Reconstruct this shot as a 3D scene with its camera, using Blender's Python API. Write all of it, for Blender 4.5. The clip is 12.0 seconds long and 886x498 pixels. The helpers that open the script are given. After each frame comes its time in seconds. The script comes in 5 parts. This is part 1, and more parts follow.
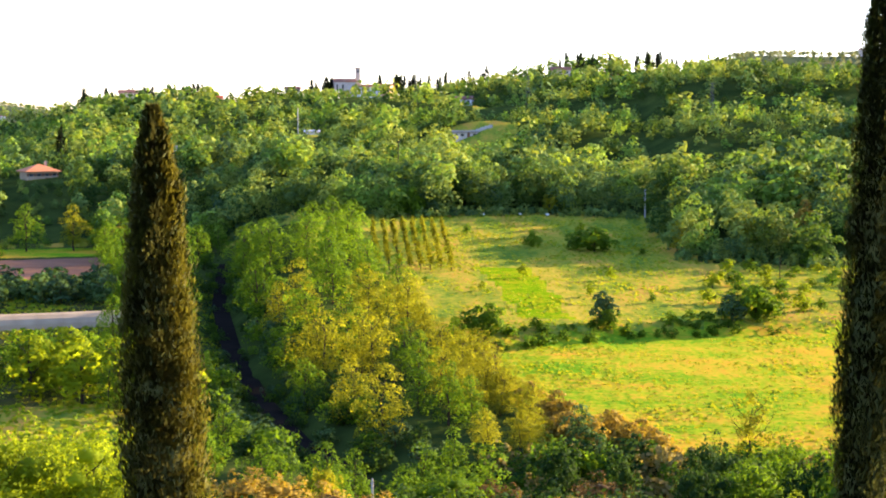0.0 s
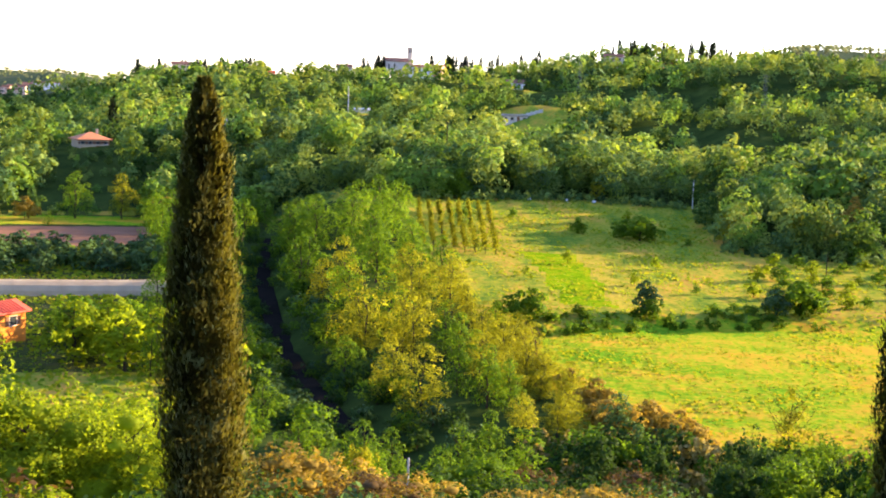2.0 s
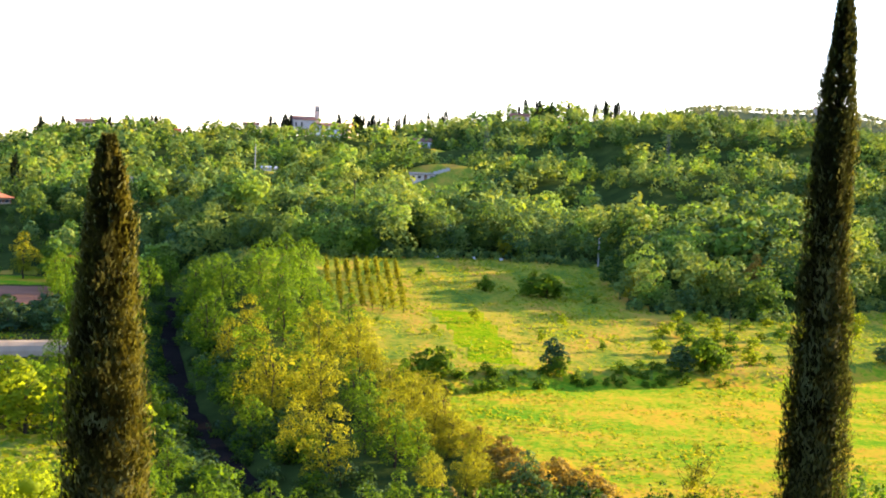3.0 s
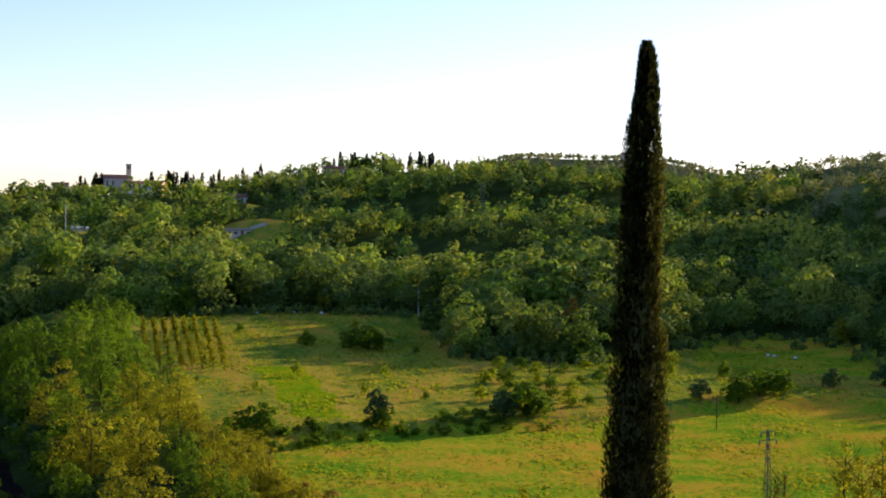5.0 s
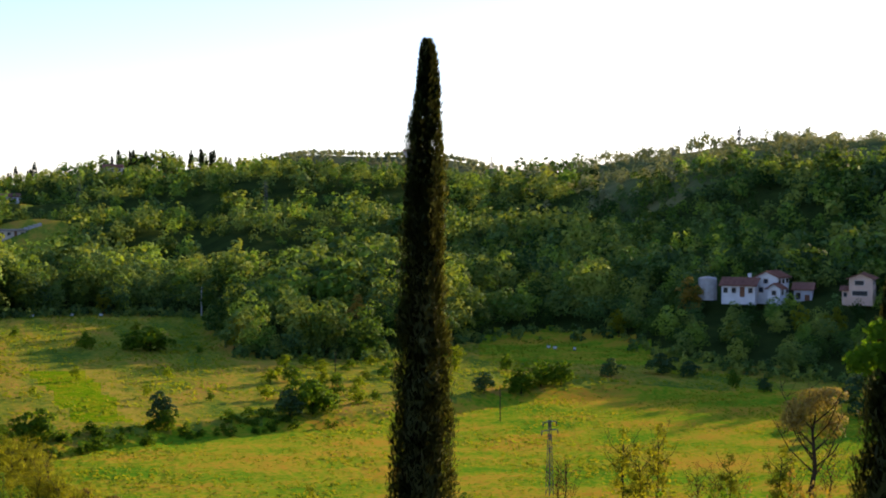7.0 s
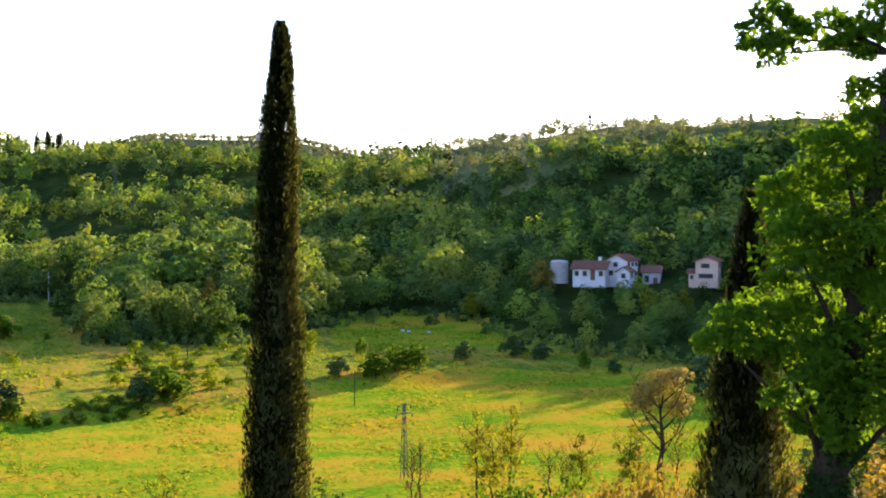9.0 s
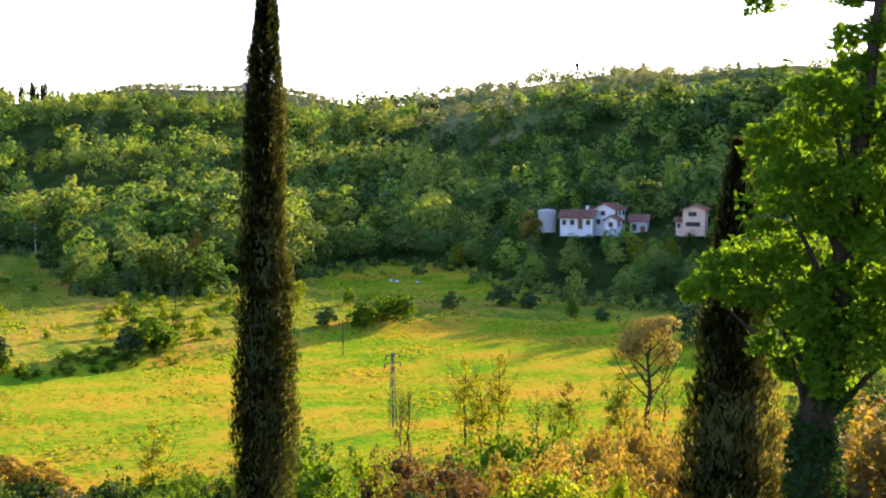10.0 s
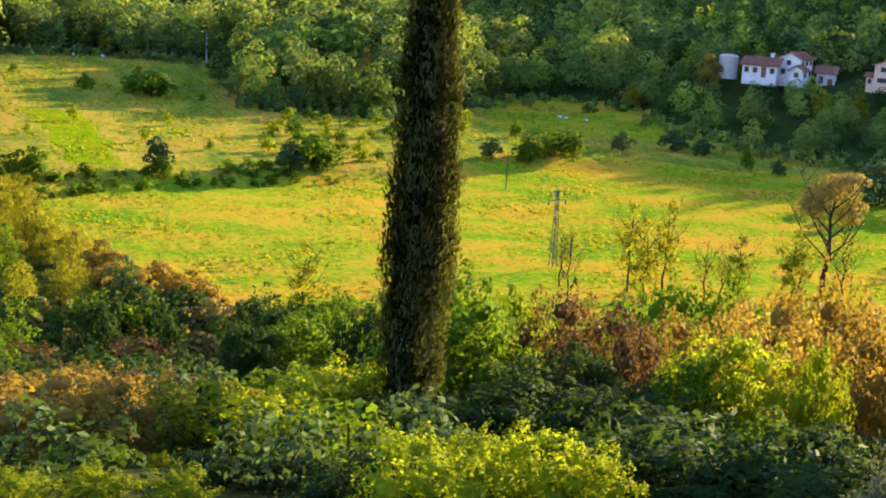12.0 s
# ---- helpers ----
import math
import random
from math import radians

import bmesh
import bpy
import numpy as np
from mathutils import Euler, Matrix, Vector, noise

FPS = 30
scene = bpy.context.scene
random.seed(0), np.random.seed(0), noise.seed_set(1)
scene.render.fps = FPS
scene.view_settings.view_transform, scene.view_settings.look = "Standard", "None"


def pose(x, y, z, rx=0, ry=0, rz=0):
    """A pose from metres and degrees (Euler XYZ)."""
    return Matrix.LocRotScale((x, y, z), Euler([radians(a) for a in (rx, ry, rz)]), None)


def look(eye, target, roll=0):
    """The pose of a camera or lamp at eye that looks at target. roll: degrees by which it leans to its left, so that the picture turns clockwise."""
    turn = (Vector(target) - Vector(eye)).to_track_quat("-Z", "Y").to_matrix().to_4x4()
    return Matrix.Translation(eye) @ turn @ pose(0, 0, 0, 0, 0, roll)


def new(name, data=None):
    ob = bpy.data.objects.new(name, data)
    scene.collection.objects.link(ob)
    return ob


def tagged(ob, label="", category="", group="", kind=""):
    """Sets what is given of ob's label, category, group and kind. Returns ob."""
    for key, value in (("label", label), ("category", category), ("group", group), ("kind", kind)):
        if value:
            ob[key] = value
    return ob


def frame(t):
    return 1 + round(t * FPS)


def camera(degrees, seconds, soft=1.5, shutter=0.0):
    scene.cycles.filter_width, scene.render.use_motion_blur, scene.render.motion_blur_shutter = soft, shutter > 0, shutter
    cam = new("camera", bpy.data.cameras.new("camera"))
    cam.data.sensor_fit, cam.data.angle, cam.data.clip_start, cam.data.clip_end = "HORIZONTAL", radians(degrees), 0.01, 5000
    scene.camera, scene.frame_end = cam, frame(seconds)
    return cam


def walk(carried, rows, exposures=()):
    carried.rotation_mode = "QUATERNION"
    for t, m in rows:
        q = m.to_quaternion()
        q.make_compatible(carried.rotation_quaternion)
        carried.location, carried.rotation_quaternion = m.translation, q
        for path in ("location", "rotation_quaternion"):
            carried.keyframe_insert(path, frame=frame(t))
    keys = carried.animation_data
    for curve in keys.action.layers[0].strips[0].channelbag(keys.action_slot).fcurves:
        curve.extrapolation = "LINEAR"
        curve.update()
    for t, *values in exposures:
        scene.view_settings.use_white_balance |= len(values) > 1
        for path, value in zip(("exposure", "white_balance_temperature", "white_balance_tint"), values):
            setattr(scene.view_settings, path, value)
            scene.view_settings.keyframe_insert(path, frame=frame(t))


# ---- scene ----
cam = camera(34.6, 12.0, soft=2.0)


def view(x, y, z, bearing, pitch, roll):
    """A camera pose: bearing in degrees clockwise from +y, pitch up, roll as look() takes it."""
    a, p = radians(bearing), radians(pitch)
    ahead = Vector((math.sin(a) * math.cos(p), math.cos(a) * math.cos(p), math.sin(p)))
    return look((x, y, z), Vector((x, y, z)) + ahead, roll)


PATH = [
    (0.0, view(0.00, 0.00, 30.00, 0.00, -5.40, 0.00)),
    (0.5, view(-0.00, 0.00, 30.00, -0.73, -5.47, 0.64)),
    (1.0, view(-0.00, 0.00, 30.00, -3.03, -6.06, 0.92)),
    (1.5, view(-0.00, 0.00, 30.00, -3.37, -6.31, 1.29)),
    (2.0, view(-0.00, 0.00, 30.00, -1.80, -6.15, 2.10)),
    (2.5, view(-0.00, 0.00, 30.00, -0.52, -5.40, 2.31)),
    (3.0, view(0.00, 0.00, 30.00, 1.84, -3.67, 2.25)),
    (3.2, view(0.00, 0.00, 30.00, 3.11, -3.12, 2.25)),
    (4.8, view(0.00, 0.00, 30.00, 8.11, -1.17, 0.60)),
    (5.0, view(0.00, 0.00, 30.00, 9.07, -1.40, 0.52)),
    (5.5, view(0.00, 0.00, 30.00, 11.53, -1.30, 0.13)),
    (6.0, view(0.00, 0.00, 30.00, 12.76, -1.46, -0.12)),
    (6.5, view(0.00, 0.00, 30.00, 15.21, -1.14, -0.50)),
    (7.0, view(0.00, 0.00, 30.00, 17.75, -1.48, -0.05)),
    (7.5, view(0.00, 0.00, 30.00, 19.91, -1.31, -0.06)),
    (9.5, view(0.00, 0.00, 30.00, 24.15, -2.78, -0.05)),
    (10.0, view(0.00, 0.00, 30.00, 24.12, -4.15, -0.25)),
    (10.5, view(0.04, 0.09, 29.99, 23.33, -6.73, 0.05)),
    (11.0, view(0.62, 1.56, 29.72, 21.88, -9.52, 0.97)),
    (11.5, view(1.25, 3.42, 29.32, 20.07, -10.57, 1.61)),
    (12.0, view(1.97, 6.17, 28.75, 17.73, -10.88, 3.44)),
]
EXPOSURES = [(0.0, 2.4, 6330, 14), (3.0, 2.4, 6330, 14), (4.8, 0.86, 6200, 13), (7.7, 1.15, 6200, 13), (9.3, 1.98, 6250, 14), (10.4, 2.12, 6330, 15), (12.0, 2.15, 6400, 17)]
walk(cam, PATH, EXPOSURES)

# ---- light ----
SUN_BEARING, SUN_HEIGHT = 60.0, 13.3
world = bpy.data.worlds.new("sky")
scene.world = world
world.use_nodes = True
wn = world.node_tree.nodes
sky = wn.new("ShaderNodeTexSky")
sky.sky_type = "NISHITA"
sky.sun_disc = False
sky.sun_elevation, sky.sun_rotation = radians(SUN_HEIGHT), radians(SUN_BEARING)
sky.air_density, sky.dust_density, sky.ozone_density = 1.0, 0.3, 1.0
wn["Background"].inputs[1].default_value = 0.12
cast = wn.new("ShaderNodeMixRGB")
cast.blend_type = "MULTIPLY"
cast.inputs[0].default_value = 1.0
cast.inputs[2].default_value = (0.91, 0.92, 1.30, 1)
world.node_tree.links.new(sky.outputs[0], cast.inputs[1])
world.node_tree.links.new(cast.outputs[0], wn["Background"].inputs[0])
lamp = bpy.data.lights.new("sun", "SUN")
lamp.energy, lamp.angle, lamp.color = 5.0, radians(0.6), (1.0, 0.74, 0.40)
sb, sh = radians(SUN_BEARING), radians(SUN_HEIGHT)
sun = new("sun", lamp)
sun.matrix_world = look(Vector((math.sin(sb) * math.cos(sh), math.cos(sb) * math.cos(sh), math.sin(sh))) * 900, (0, 0, 0))

# ---- materials ----


def nodes_of(name):
    m = bpy.data.materials.new(name)
    m.use_nodes = True
    nt = m.node_tree
    return m, nt.nodes, nt.links, nt.nodes["Principled BSDF"]


def ramp_of(n, stops):
    r = n.new("ShaderNodeValToRGB")
    e = r.color_ramp.elements
    while len(e) < len(stops):
        e.new(0.5)
    for k, (p, c) in zip(e, stops):
        k.position, k.color = p, (*c, 1)
    return r


def math_of(n, l, op, a, b):
    k = n.new("ShaderNodeMath")
    k.operation = op
    for i, q in enumerate((a, b)):
        if isinstance(q, (int, float)):
            k.inputs[i].default_value = q
        else:
            l.new(q, k.inputs[i])
    return k.outputs[0]


def noise_of(n, l, scale, detail=4.0, stretch=(1, 1, 1), turn=0.0):
    tc, mp, tx = n.new("ShaderNodeTexCoord"), n.new("ShaderNodeMapping"), n.new("ShaderNodeTexNoise")
    mp.inputs["Scale"].default_value = stretch
    mp.inputs["Rotation"].default_value = (0, 0, radians(turn))
    l.new(tc.outputs["Object"], mp.inputs[0])
    l.new(mp.outputs[0], tx.inputs["Vector"])
    tx.inputs["Scale"].default_value, tx.inputs["Detail"].default_value = scale, detail
    return tx.outputs[0]


def leaf_mat(name, dark, mid, light, through_light=0.4, patch=0.12, lump=0.3, broad=0.3):
    """Foliage: colour varies leaf by leaf, tree by tree and in soft patches; light comes through the leaves."""
    m, n, l, p = nodes_of(name)
    geo, info, at = n.new("ShaderNodeNewGeometry"), n.new("ShaderNodeObjectInfo"), n.new("ShaderNodeAttribute")
    at.attribute_name = "tint"
    v = math_of(n, l, "MULTIPLY", geo.outputs["Random Per Island"], 0.15)
    v = math_of(n, l, "ADD", v, math_of(n, l, "MULTIPLY", info.outputs["Random"], 0.2))
    v = math_of(n, l, "ADD", v, math_of(n, l, "MULTIPLY", at.outputs["Fac"], 0.55))
    v = math_of(n, l, "ADD", v, math_of(n, l, "MULTIPLY", noise_of(n, l, patch, 2.0), 0.3))
    v = math_of(n, l, "ADD", v, math_of(n, l, "MULTIPLY", math_of(n, l, "SUBTRACT", noise_of(n, l, patch * 0.11, 3.0), 0.45), broad))
    r = ramp_of(n, [(0.2, dark), (0.55, mid), (0.95, light)])
    l.new(v, r.inputs[0])
    l.new(r.outputs[0], p.inputs["Base Color"])
    p.inputs["Roughness"].default_value = 0.75
    bp = n.new("ShaderNodeBump")
    bp.inputs["Strength"].default_value, bp.inputs["Distance"].default_value = 0.8, lump
    l.new(noise_of(n, l, 2.2, 3.0), bp.inputs["Height"])
    l.new(bp.outputs[0], p.inputs["Normal"])
    p.inputs["Specular IOR Level"].default_value = 0.06
    tr, mix = n.new("ShaderNodeBsdfTranslucent"), n.new("ShaderNodeMixShader")
    hue = n.new("ShaderNodeMixRGB")
    hue.blend_type = "MULTIPLY"
    hue.inputs[0].default_value = 1.0
    hue.inputs[2].default_value = (1.5, 1.35, 0.5, 1)
    l.new(r.outputs[0], hue.inputs[1])
    l.new(hue.outputs[0], tr.inputs["Color"])
    mix.inputs[0].default_value = through_light
    l.new(p.outputs[0], mix.inputs[1])
    l.new(tr.outputs[0], mix.inputs[2])
    l.new(mix.outputs[0], n["Material Output"].inputs["Surface"])
    return m


def plain_mat(name, stops, scale=3.0, rough=0.8, bump=0.3, metal=0.0, fine=40.0, stretch=(1, 1, 1), turn=0.0, vary=0.0, dist=0.05, grain=0.25):
    """A surface with broad patches and fine grain."""
    m, n, l, p = nodes_of(name)
    a, b = noise_of(n, l, scale, 5.0, stretch, turn), noise_of(n, l, fine, 4.0)
    v = math_of(n, l, "ADD", math_of(n, l, "MULTIPLY", a, 1 - grain), math_of(n, l, "MULTIPLY", b, grain))
    if vary:
        info = n.new("ShaderNodeObjectInfo")
        v = math_of(n, l, "ADD", v, math_of(n, l, "MULTIPLY", math_of(n, l, "SUBTRACT", info.outputs["Random"], 0.5), vary))
    r = ramp_of(n, stops)
    l.new(v, r.inputs[0])
    l.new(r.outputs[0], p.inputs["Base Color"])
    p.inputs["Roughness"].default_value, p.inputs["Metallic"].default_value = rough, metal
    p.inputs["Specular IOR Level"].default_value = 0.5 if rough < 0.5 or metal else (0.0 if rough > 0.88 else 0.08)
    bp = n.new("ShaderNodeBump")
    bp.inputs["Strength"].default_value, bp.inputs["Distance"].default_value = bump, dist
    l.new(v, bp.inputs["Height"])
    l.new(bp.outputs[0], p.inputs["Normal"])
    return m


M_WOOD = leaf_mat("woodland leaves", (0.034, 0.072, 0.030), (0.095, 0.168, 0.040), (0.26, 0.315, 0.050), 0.28, broad=0.9)
M_WOODB = leaf_mat("bright woodland leaves", (0.06, 0.13, 0.024), (0.135, 0.245, 0.036), (0.25, 0.35, 0.048), 0.38, broad=0.6)
M_OLIVE = leaf_mat("grove leaves", (0.07, 0.10, 0.05), (0.155, 0.19, 0.09), (0.27, 0.285, 0.135), 0.26)
M_GREEN = leaf_mat("fresh green leaves", (0.055, 0.115, 0.008), (0.13, 0.23, 0.012), (0.25, 0.32, 0.02), 0.5, lump=0.1)
M_YELLOW = leaf_mat("yellow green leaves", (0.14, 0.16, 0.010), (0.275, 0.295, 0.020), (0.43, 0.41, 0.035), 0.58, lump=0.1)
M_TAN = leaf_mat("tan spring leaves", (0.20, 0.145, 0.025), (0.38, 0.285, 0.05), (0.53, 0.42, 0.09), 0.4, lump=0.1)
M_BROWN = leaf_mat("reddish brown leaves", (0.08, 0.05, 0.018), (0.17, 0.11, 0.035), (0.28, 0.20, 0.06), 0.35, lump=0.1)
M_GREY = leaf_mat("silvery leaves", (0.09, 0.12, 0.07), (0.19, 0.225, 0.13), (0.32, 0.335, 0.19), 0.36, lump=0.1)
M_STRAW = leaf_mat("straw coloured leaves", (0.19, 0.155, 0.045), (0.30, 0.25, 0.075), (0.42, 0.36, 0.12), 0.4, lump=0.1)
M_CYP = leaf_mat("cypress scales", (0.06, 0.075, 0.024), (0.155, 0.15, 0.044), (0.28, 0.225, 0.062), 0.38, 1.4, 0.03)
M_CYPFAR = leaf_mat("far cypress scales", (0.008, 0.016, 0.008), (0.018, 0.034, 0.014), (0.04, 0.055, 0.02), 0.1)
M_BIG = leaf_mat("broad lobed leaves", (0.06, 0.135, 0.010), (0.15, 0.27, 0.016), (0.30, 0.41, 0.028), 0.66, 0.8, 0.03)
# Deep green foliage; its darkness also stands for shade in hollows, gully, woods.
M_DARK = leaf_mat("deep green leaves", (0.018, 0.045, 0.010), (0.045, 0.092, 0.018), (0.11, 0.16, 0.026), 0.45, lump=0.1)
M_LIME = leaf_mat("lime green leaves", (0.15, 0.21, 0.008), (0.27, 0.36, 0.012), (0.42, 0.46, 0.02), 0.56, 0.12, 0.08)
M_BARK = plain_mat("bark", [(0.2, (0.022, 0.016, 0.010)), (0.8, (0.07, 0.05, 0.033))], 4, 0.9, 0.8, stretch=(1, 1, 0.3))
M_GRASS = leaf_mat("grass blades", (0.11, 0.20, 0.010), (0.19, 0.245, 0.012), (0.30, 0.265, 0.02), 0.35, 0.06)
M_MEADOW = plain_mat("meadow", [(0.40, (0.10, 0.225, 0.010)), (0.475, (0.215, 0.28, 0.012)), (0.55, (0.36, 0.275, 0.022)), (0.63, (0.43, 0.235, 0.025))], 0.075, 0.9, 0.8, fine=1.2, stretch=(0.8, 1.5, 1), turn=-24, dist=0.25, grain=0.40)
M_TERRACE = plain_mat("terraced grass", [(0.38, (0.08, 0.145, 0.018)), (0.47, (0.18, 0.215, 0.022)), (0.56, (0.31, 0.245, 0.03)), (0.64, (0.37, 0.22, 0.04))], 0.11, 0.9, 0.8, fine=0.9, stretch=(1.6, 0.5, 1), turn=10, dist=0.25, grain=0.42)
M_CLOVER = plain_mat("lush green patch", [(0.35, (0.08, 0.18, 0.002)), (0.5, (0.16, 0.25, 0.004)), (0.65, (0.29, 0.26, 0.008))], 0.25, 0.9, 0.8, fine=1.0, dist=0.25, grain=0.4)
M_DRY = plain_mat("dry mown strip", [(0.35, (0.22, 0.225, 0.022)), (0.5, (0.31, 0.26, 0.03)), (0.65, (0.37, 0.27, 0.04))], 0.25, 0.95, 0.8, fine=1.0, dist=0.2, grain=0.4)
M_SLOPE = plain_mat("rough grass slope", [(0.3, (0.025, 0.035, 0.010)), (0.55, (0.055, 0.065, 0.015)), (0.75, (0.11, 0.08, 0.035))], 0.2, 0.95, 0.9, fine=2.0, dist=0.3)
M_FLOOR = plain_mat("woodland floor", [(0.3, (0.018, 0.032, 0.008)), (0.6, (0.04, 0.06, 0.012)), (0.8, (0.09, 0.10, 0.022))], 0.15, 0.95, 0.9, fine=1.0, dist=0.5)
M_SOIL = plain_mat("ploughed soil", [(0.3, (0.16, 0.08, 0.045)), (0.7, (0.27, 0.14, 0.08))], 0.3, 0.95, 0.9, fine=3.0, stretch=(0.2, 2, 1))
M_GROVE = plain_mat("pale grove grass", [(0.3, (0.045, 0.07, 0.022)), (0.5, (0.10, 0.125, 0.04)), (0.7, (0.19, 0.18, 0.07))], 0.05, 0.95, 0.8, fine=0.7, dist=0.3)
M_FAR = plain_mat("far hills", [(0.3, (0.035, 0.055, 0.03)), (0.5, (0.06, 0.08, 0.04)), (0.7, (0.11, 0.11, 0.055))], 0.02, 0.95, 0.5, fine=0.2)
# Near black: the gully's shade is painted into the stream bed.
M_BED_SHADE = plain_mat("shade-darkened stream bed", [(0.3, (0.008, 0.008, 0.007)), (0.7, (0.018, 0.015, 0.011))], 0.5, 0.95, 0.4, fine=6)
M_WHITE = plain_mat("white plaster", [(0.3, (0.50, 0.49, 0.47)), (0.7, (0.68, 0.67, 0.65))], 0.6, 0.9, 0.2)
M_PINK = plain_mat("pink plaster", [(0.3, (0.55, 0.38, 0.27)), (0.7, (0.68, 0.48, 0.35))], 0.6, 0.9, 0.2)
M_ORANGE = plain_mat("orange plaster", [(0.3, (0.56, 0.19, 0.03)), (0.7, (0.68, 0.26, 0.05))], 0.6, 0.9, 0.2)
M_GREYW = plain_mat("grey plaster", [(0.3, (0.36, 0.36, 0.37)), (0.7, (0.48, 0.48, 0.48))], 0.6, 0.9, 0.2)
M_STONE = plain_mat("pale stone", [(0.3, (0.38, 0.33, 0.27)), (0.7, (0.55, 0.48, 0.40))], 0.5, 0.9, 0.4)
M_PLASTER = plain_mat("weathered pale render", [(0.3, (0.38, 0.28, 0.18)), (0.7, (0.52, 0.41, 0.28))], 0.3, 0.9, 0.3, vary=0.15)
M_SHEET = plain_mat("pale tunnel sheet", [(0.3, (0.30, 0.22, 0.13)), (0.7, (0.40, 0.31, 0.19))], 0.4, 0.9, 0.3, vary=0.15)
M_TILE = plain_mat("terracotta tile", [(0.3, (0.16, 0.075, 0.05)), (0.7, (0.27, 0.13, 0.085))], 1.5, 0.85, 0.4, vary=0.3)
M_TERRA = plain_mat("orange roof tile", [(0.3, (0.36, 0.13, 0.06)), (0.7, (0.50, 0.20, 0.09))], 1.5, 0.85, 0.4, vary=0.3)
M_RED = plain_mat("red tile", [(0.3, (0.42, 0.06, 0.035)), (0.7, (0.56, 0.11, 0.06))], 1.5, 0.8, 0.4, vary=0.3)
M_GLASS = plain_mat("dark window", [(0.3, (0.02, 0.025, 0.03)), (0.7, (0.04, 0.045, 0.05))], 1.0, 0.15, 0.0)
M_SHUT = plain_mat("brown shutter", [(0.3, (0.13, 0.06, 0.035)), (0.7, (0.20, 0.10, 0.05))], 4.0, 0.7, 0.3)
M_STEEL = plain_mat("galvanised steel", [(0.3, (0.07, 0.065, 0.06)), (0.7, (0.13, 0.12, 0.11))], 2.0, 0.7, 0.1, metal=0.2)
M_PLASTIC = plain_mat("tunnel sheeting", [(0.3, (0.20, 0.17, 0.12)), (0.7, (0.29, 0.25, 0.18))], 0.7, 0.7, 0.2)
M_CONC = plain_mat("concrete", [(0.3, (0.30, 0.29, 0.27)), (0.7, (0.44, 0.42, 0.39))], 1.0, 0.9, 0.3)

# ---- the lie of the land: bearing in degrees clockwise from +y, distance from the lookout ----
B_WOOD = ([-60, -25, -12, -8, -6, -2, 4, 8, 9.2, 13, 16, 19, 22, 25, 28, 33, 40, 46, 52, 60, 80], [330, 330, 330, 325, 318, 313, 322, 322, 258, 256, 262, 292, 304, 290, 262, 250, 270, 300, 315, 330, 340])
B_BANK = ([-60, -25, -16, -8, 0, 8, 14, 20, 31, 35, 38, 42, 46, 50, 60, 80], [6, 6, 10, 13, 13, 10, 10, 12, 12, 13, 20, 27, 31, 33, 22, 10])
B_EDGE = ([-60, -22, -18, -14, -9, -4, 0, 3, 5, 8, 14, 19, 22, 25, 28, 31, 35, 40, 45, 50, 60, 80], [-1.0, -1.0, -0.55, 0.7, 0.9, 1.2, 1.4, 1.8, 2.1, 2.2, 2.1, 1.8, 2.15, 2.75, 3.2, 3.5, 3.4, 3.1, 3.8, 4.8, 5.0, 3.5])
B_RIDGE = ([-60, -20, -10, 4, 8, 14, 20, 26, 45, 60, 80], [1300, 1100, 950, 950, 800, 720, 700, 700, 650, 560, 520])
OUTER = ([-3.9, -3.4, -2.6, -1.0, 0.5, 1.8, 3, 6, 9, 14, 20, 30, 45], [296, 250, 212, 190, 178, 166, 146, 131, 125, 121, 120, 121, 122])
STEP = ([-9, 1.5, 6.6, 11.5, 15.4, 20.4, 24, 30], [165, 175, 187, 196, 203, 224, 234, 236])
EYE = 30.0


def terr(bearing):
    """Distance of the bank between the meadow and the terraces."""
    return np.interp(bearing, *STEP)


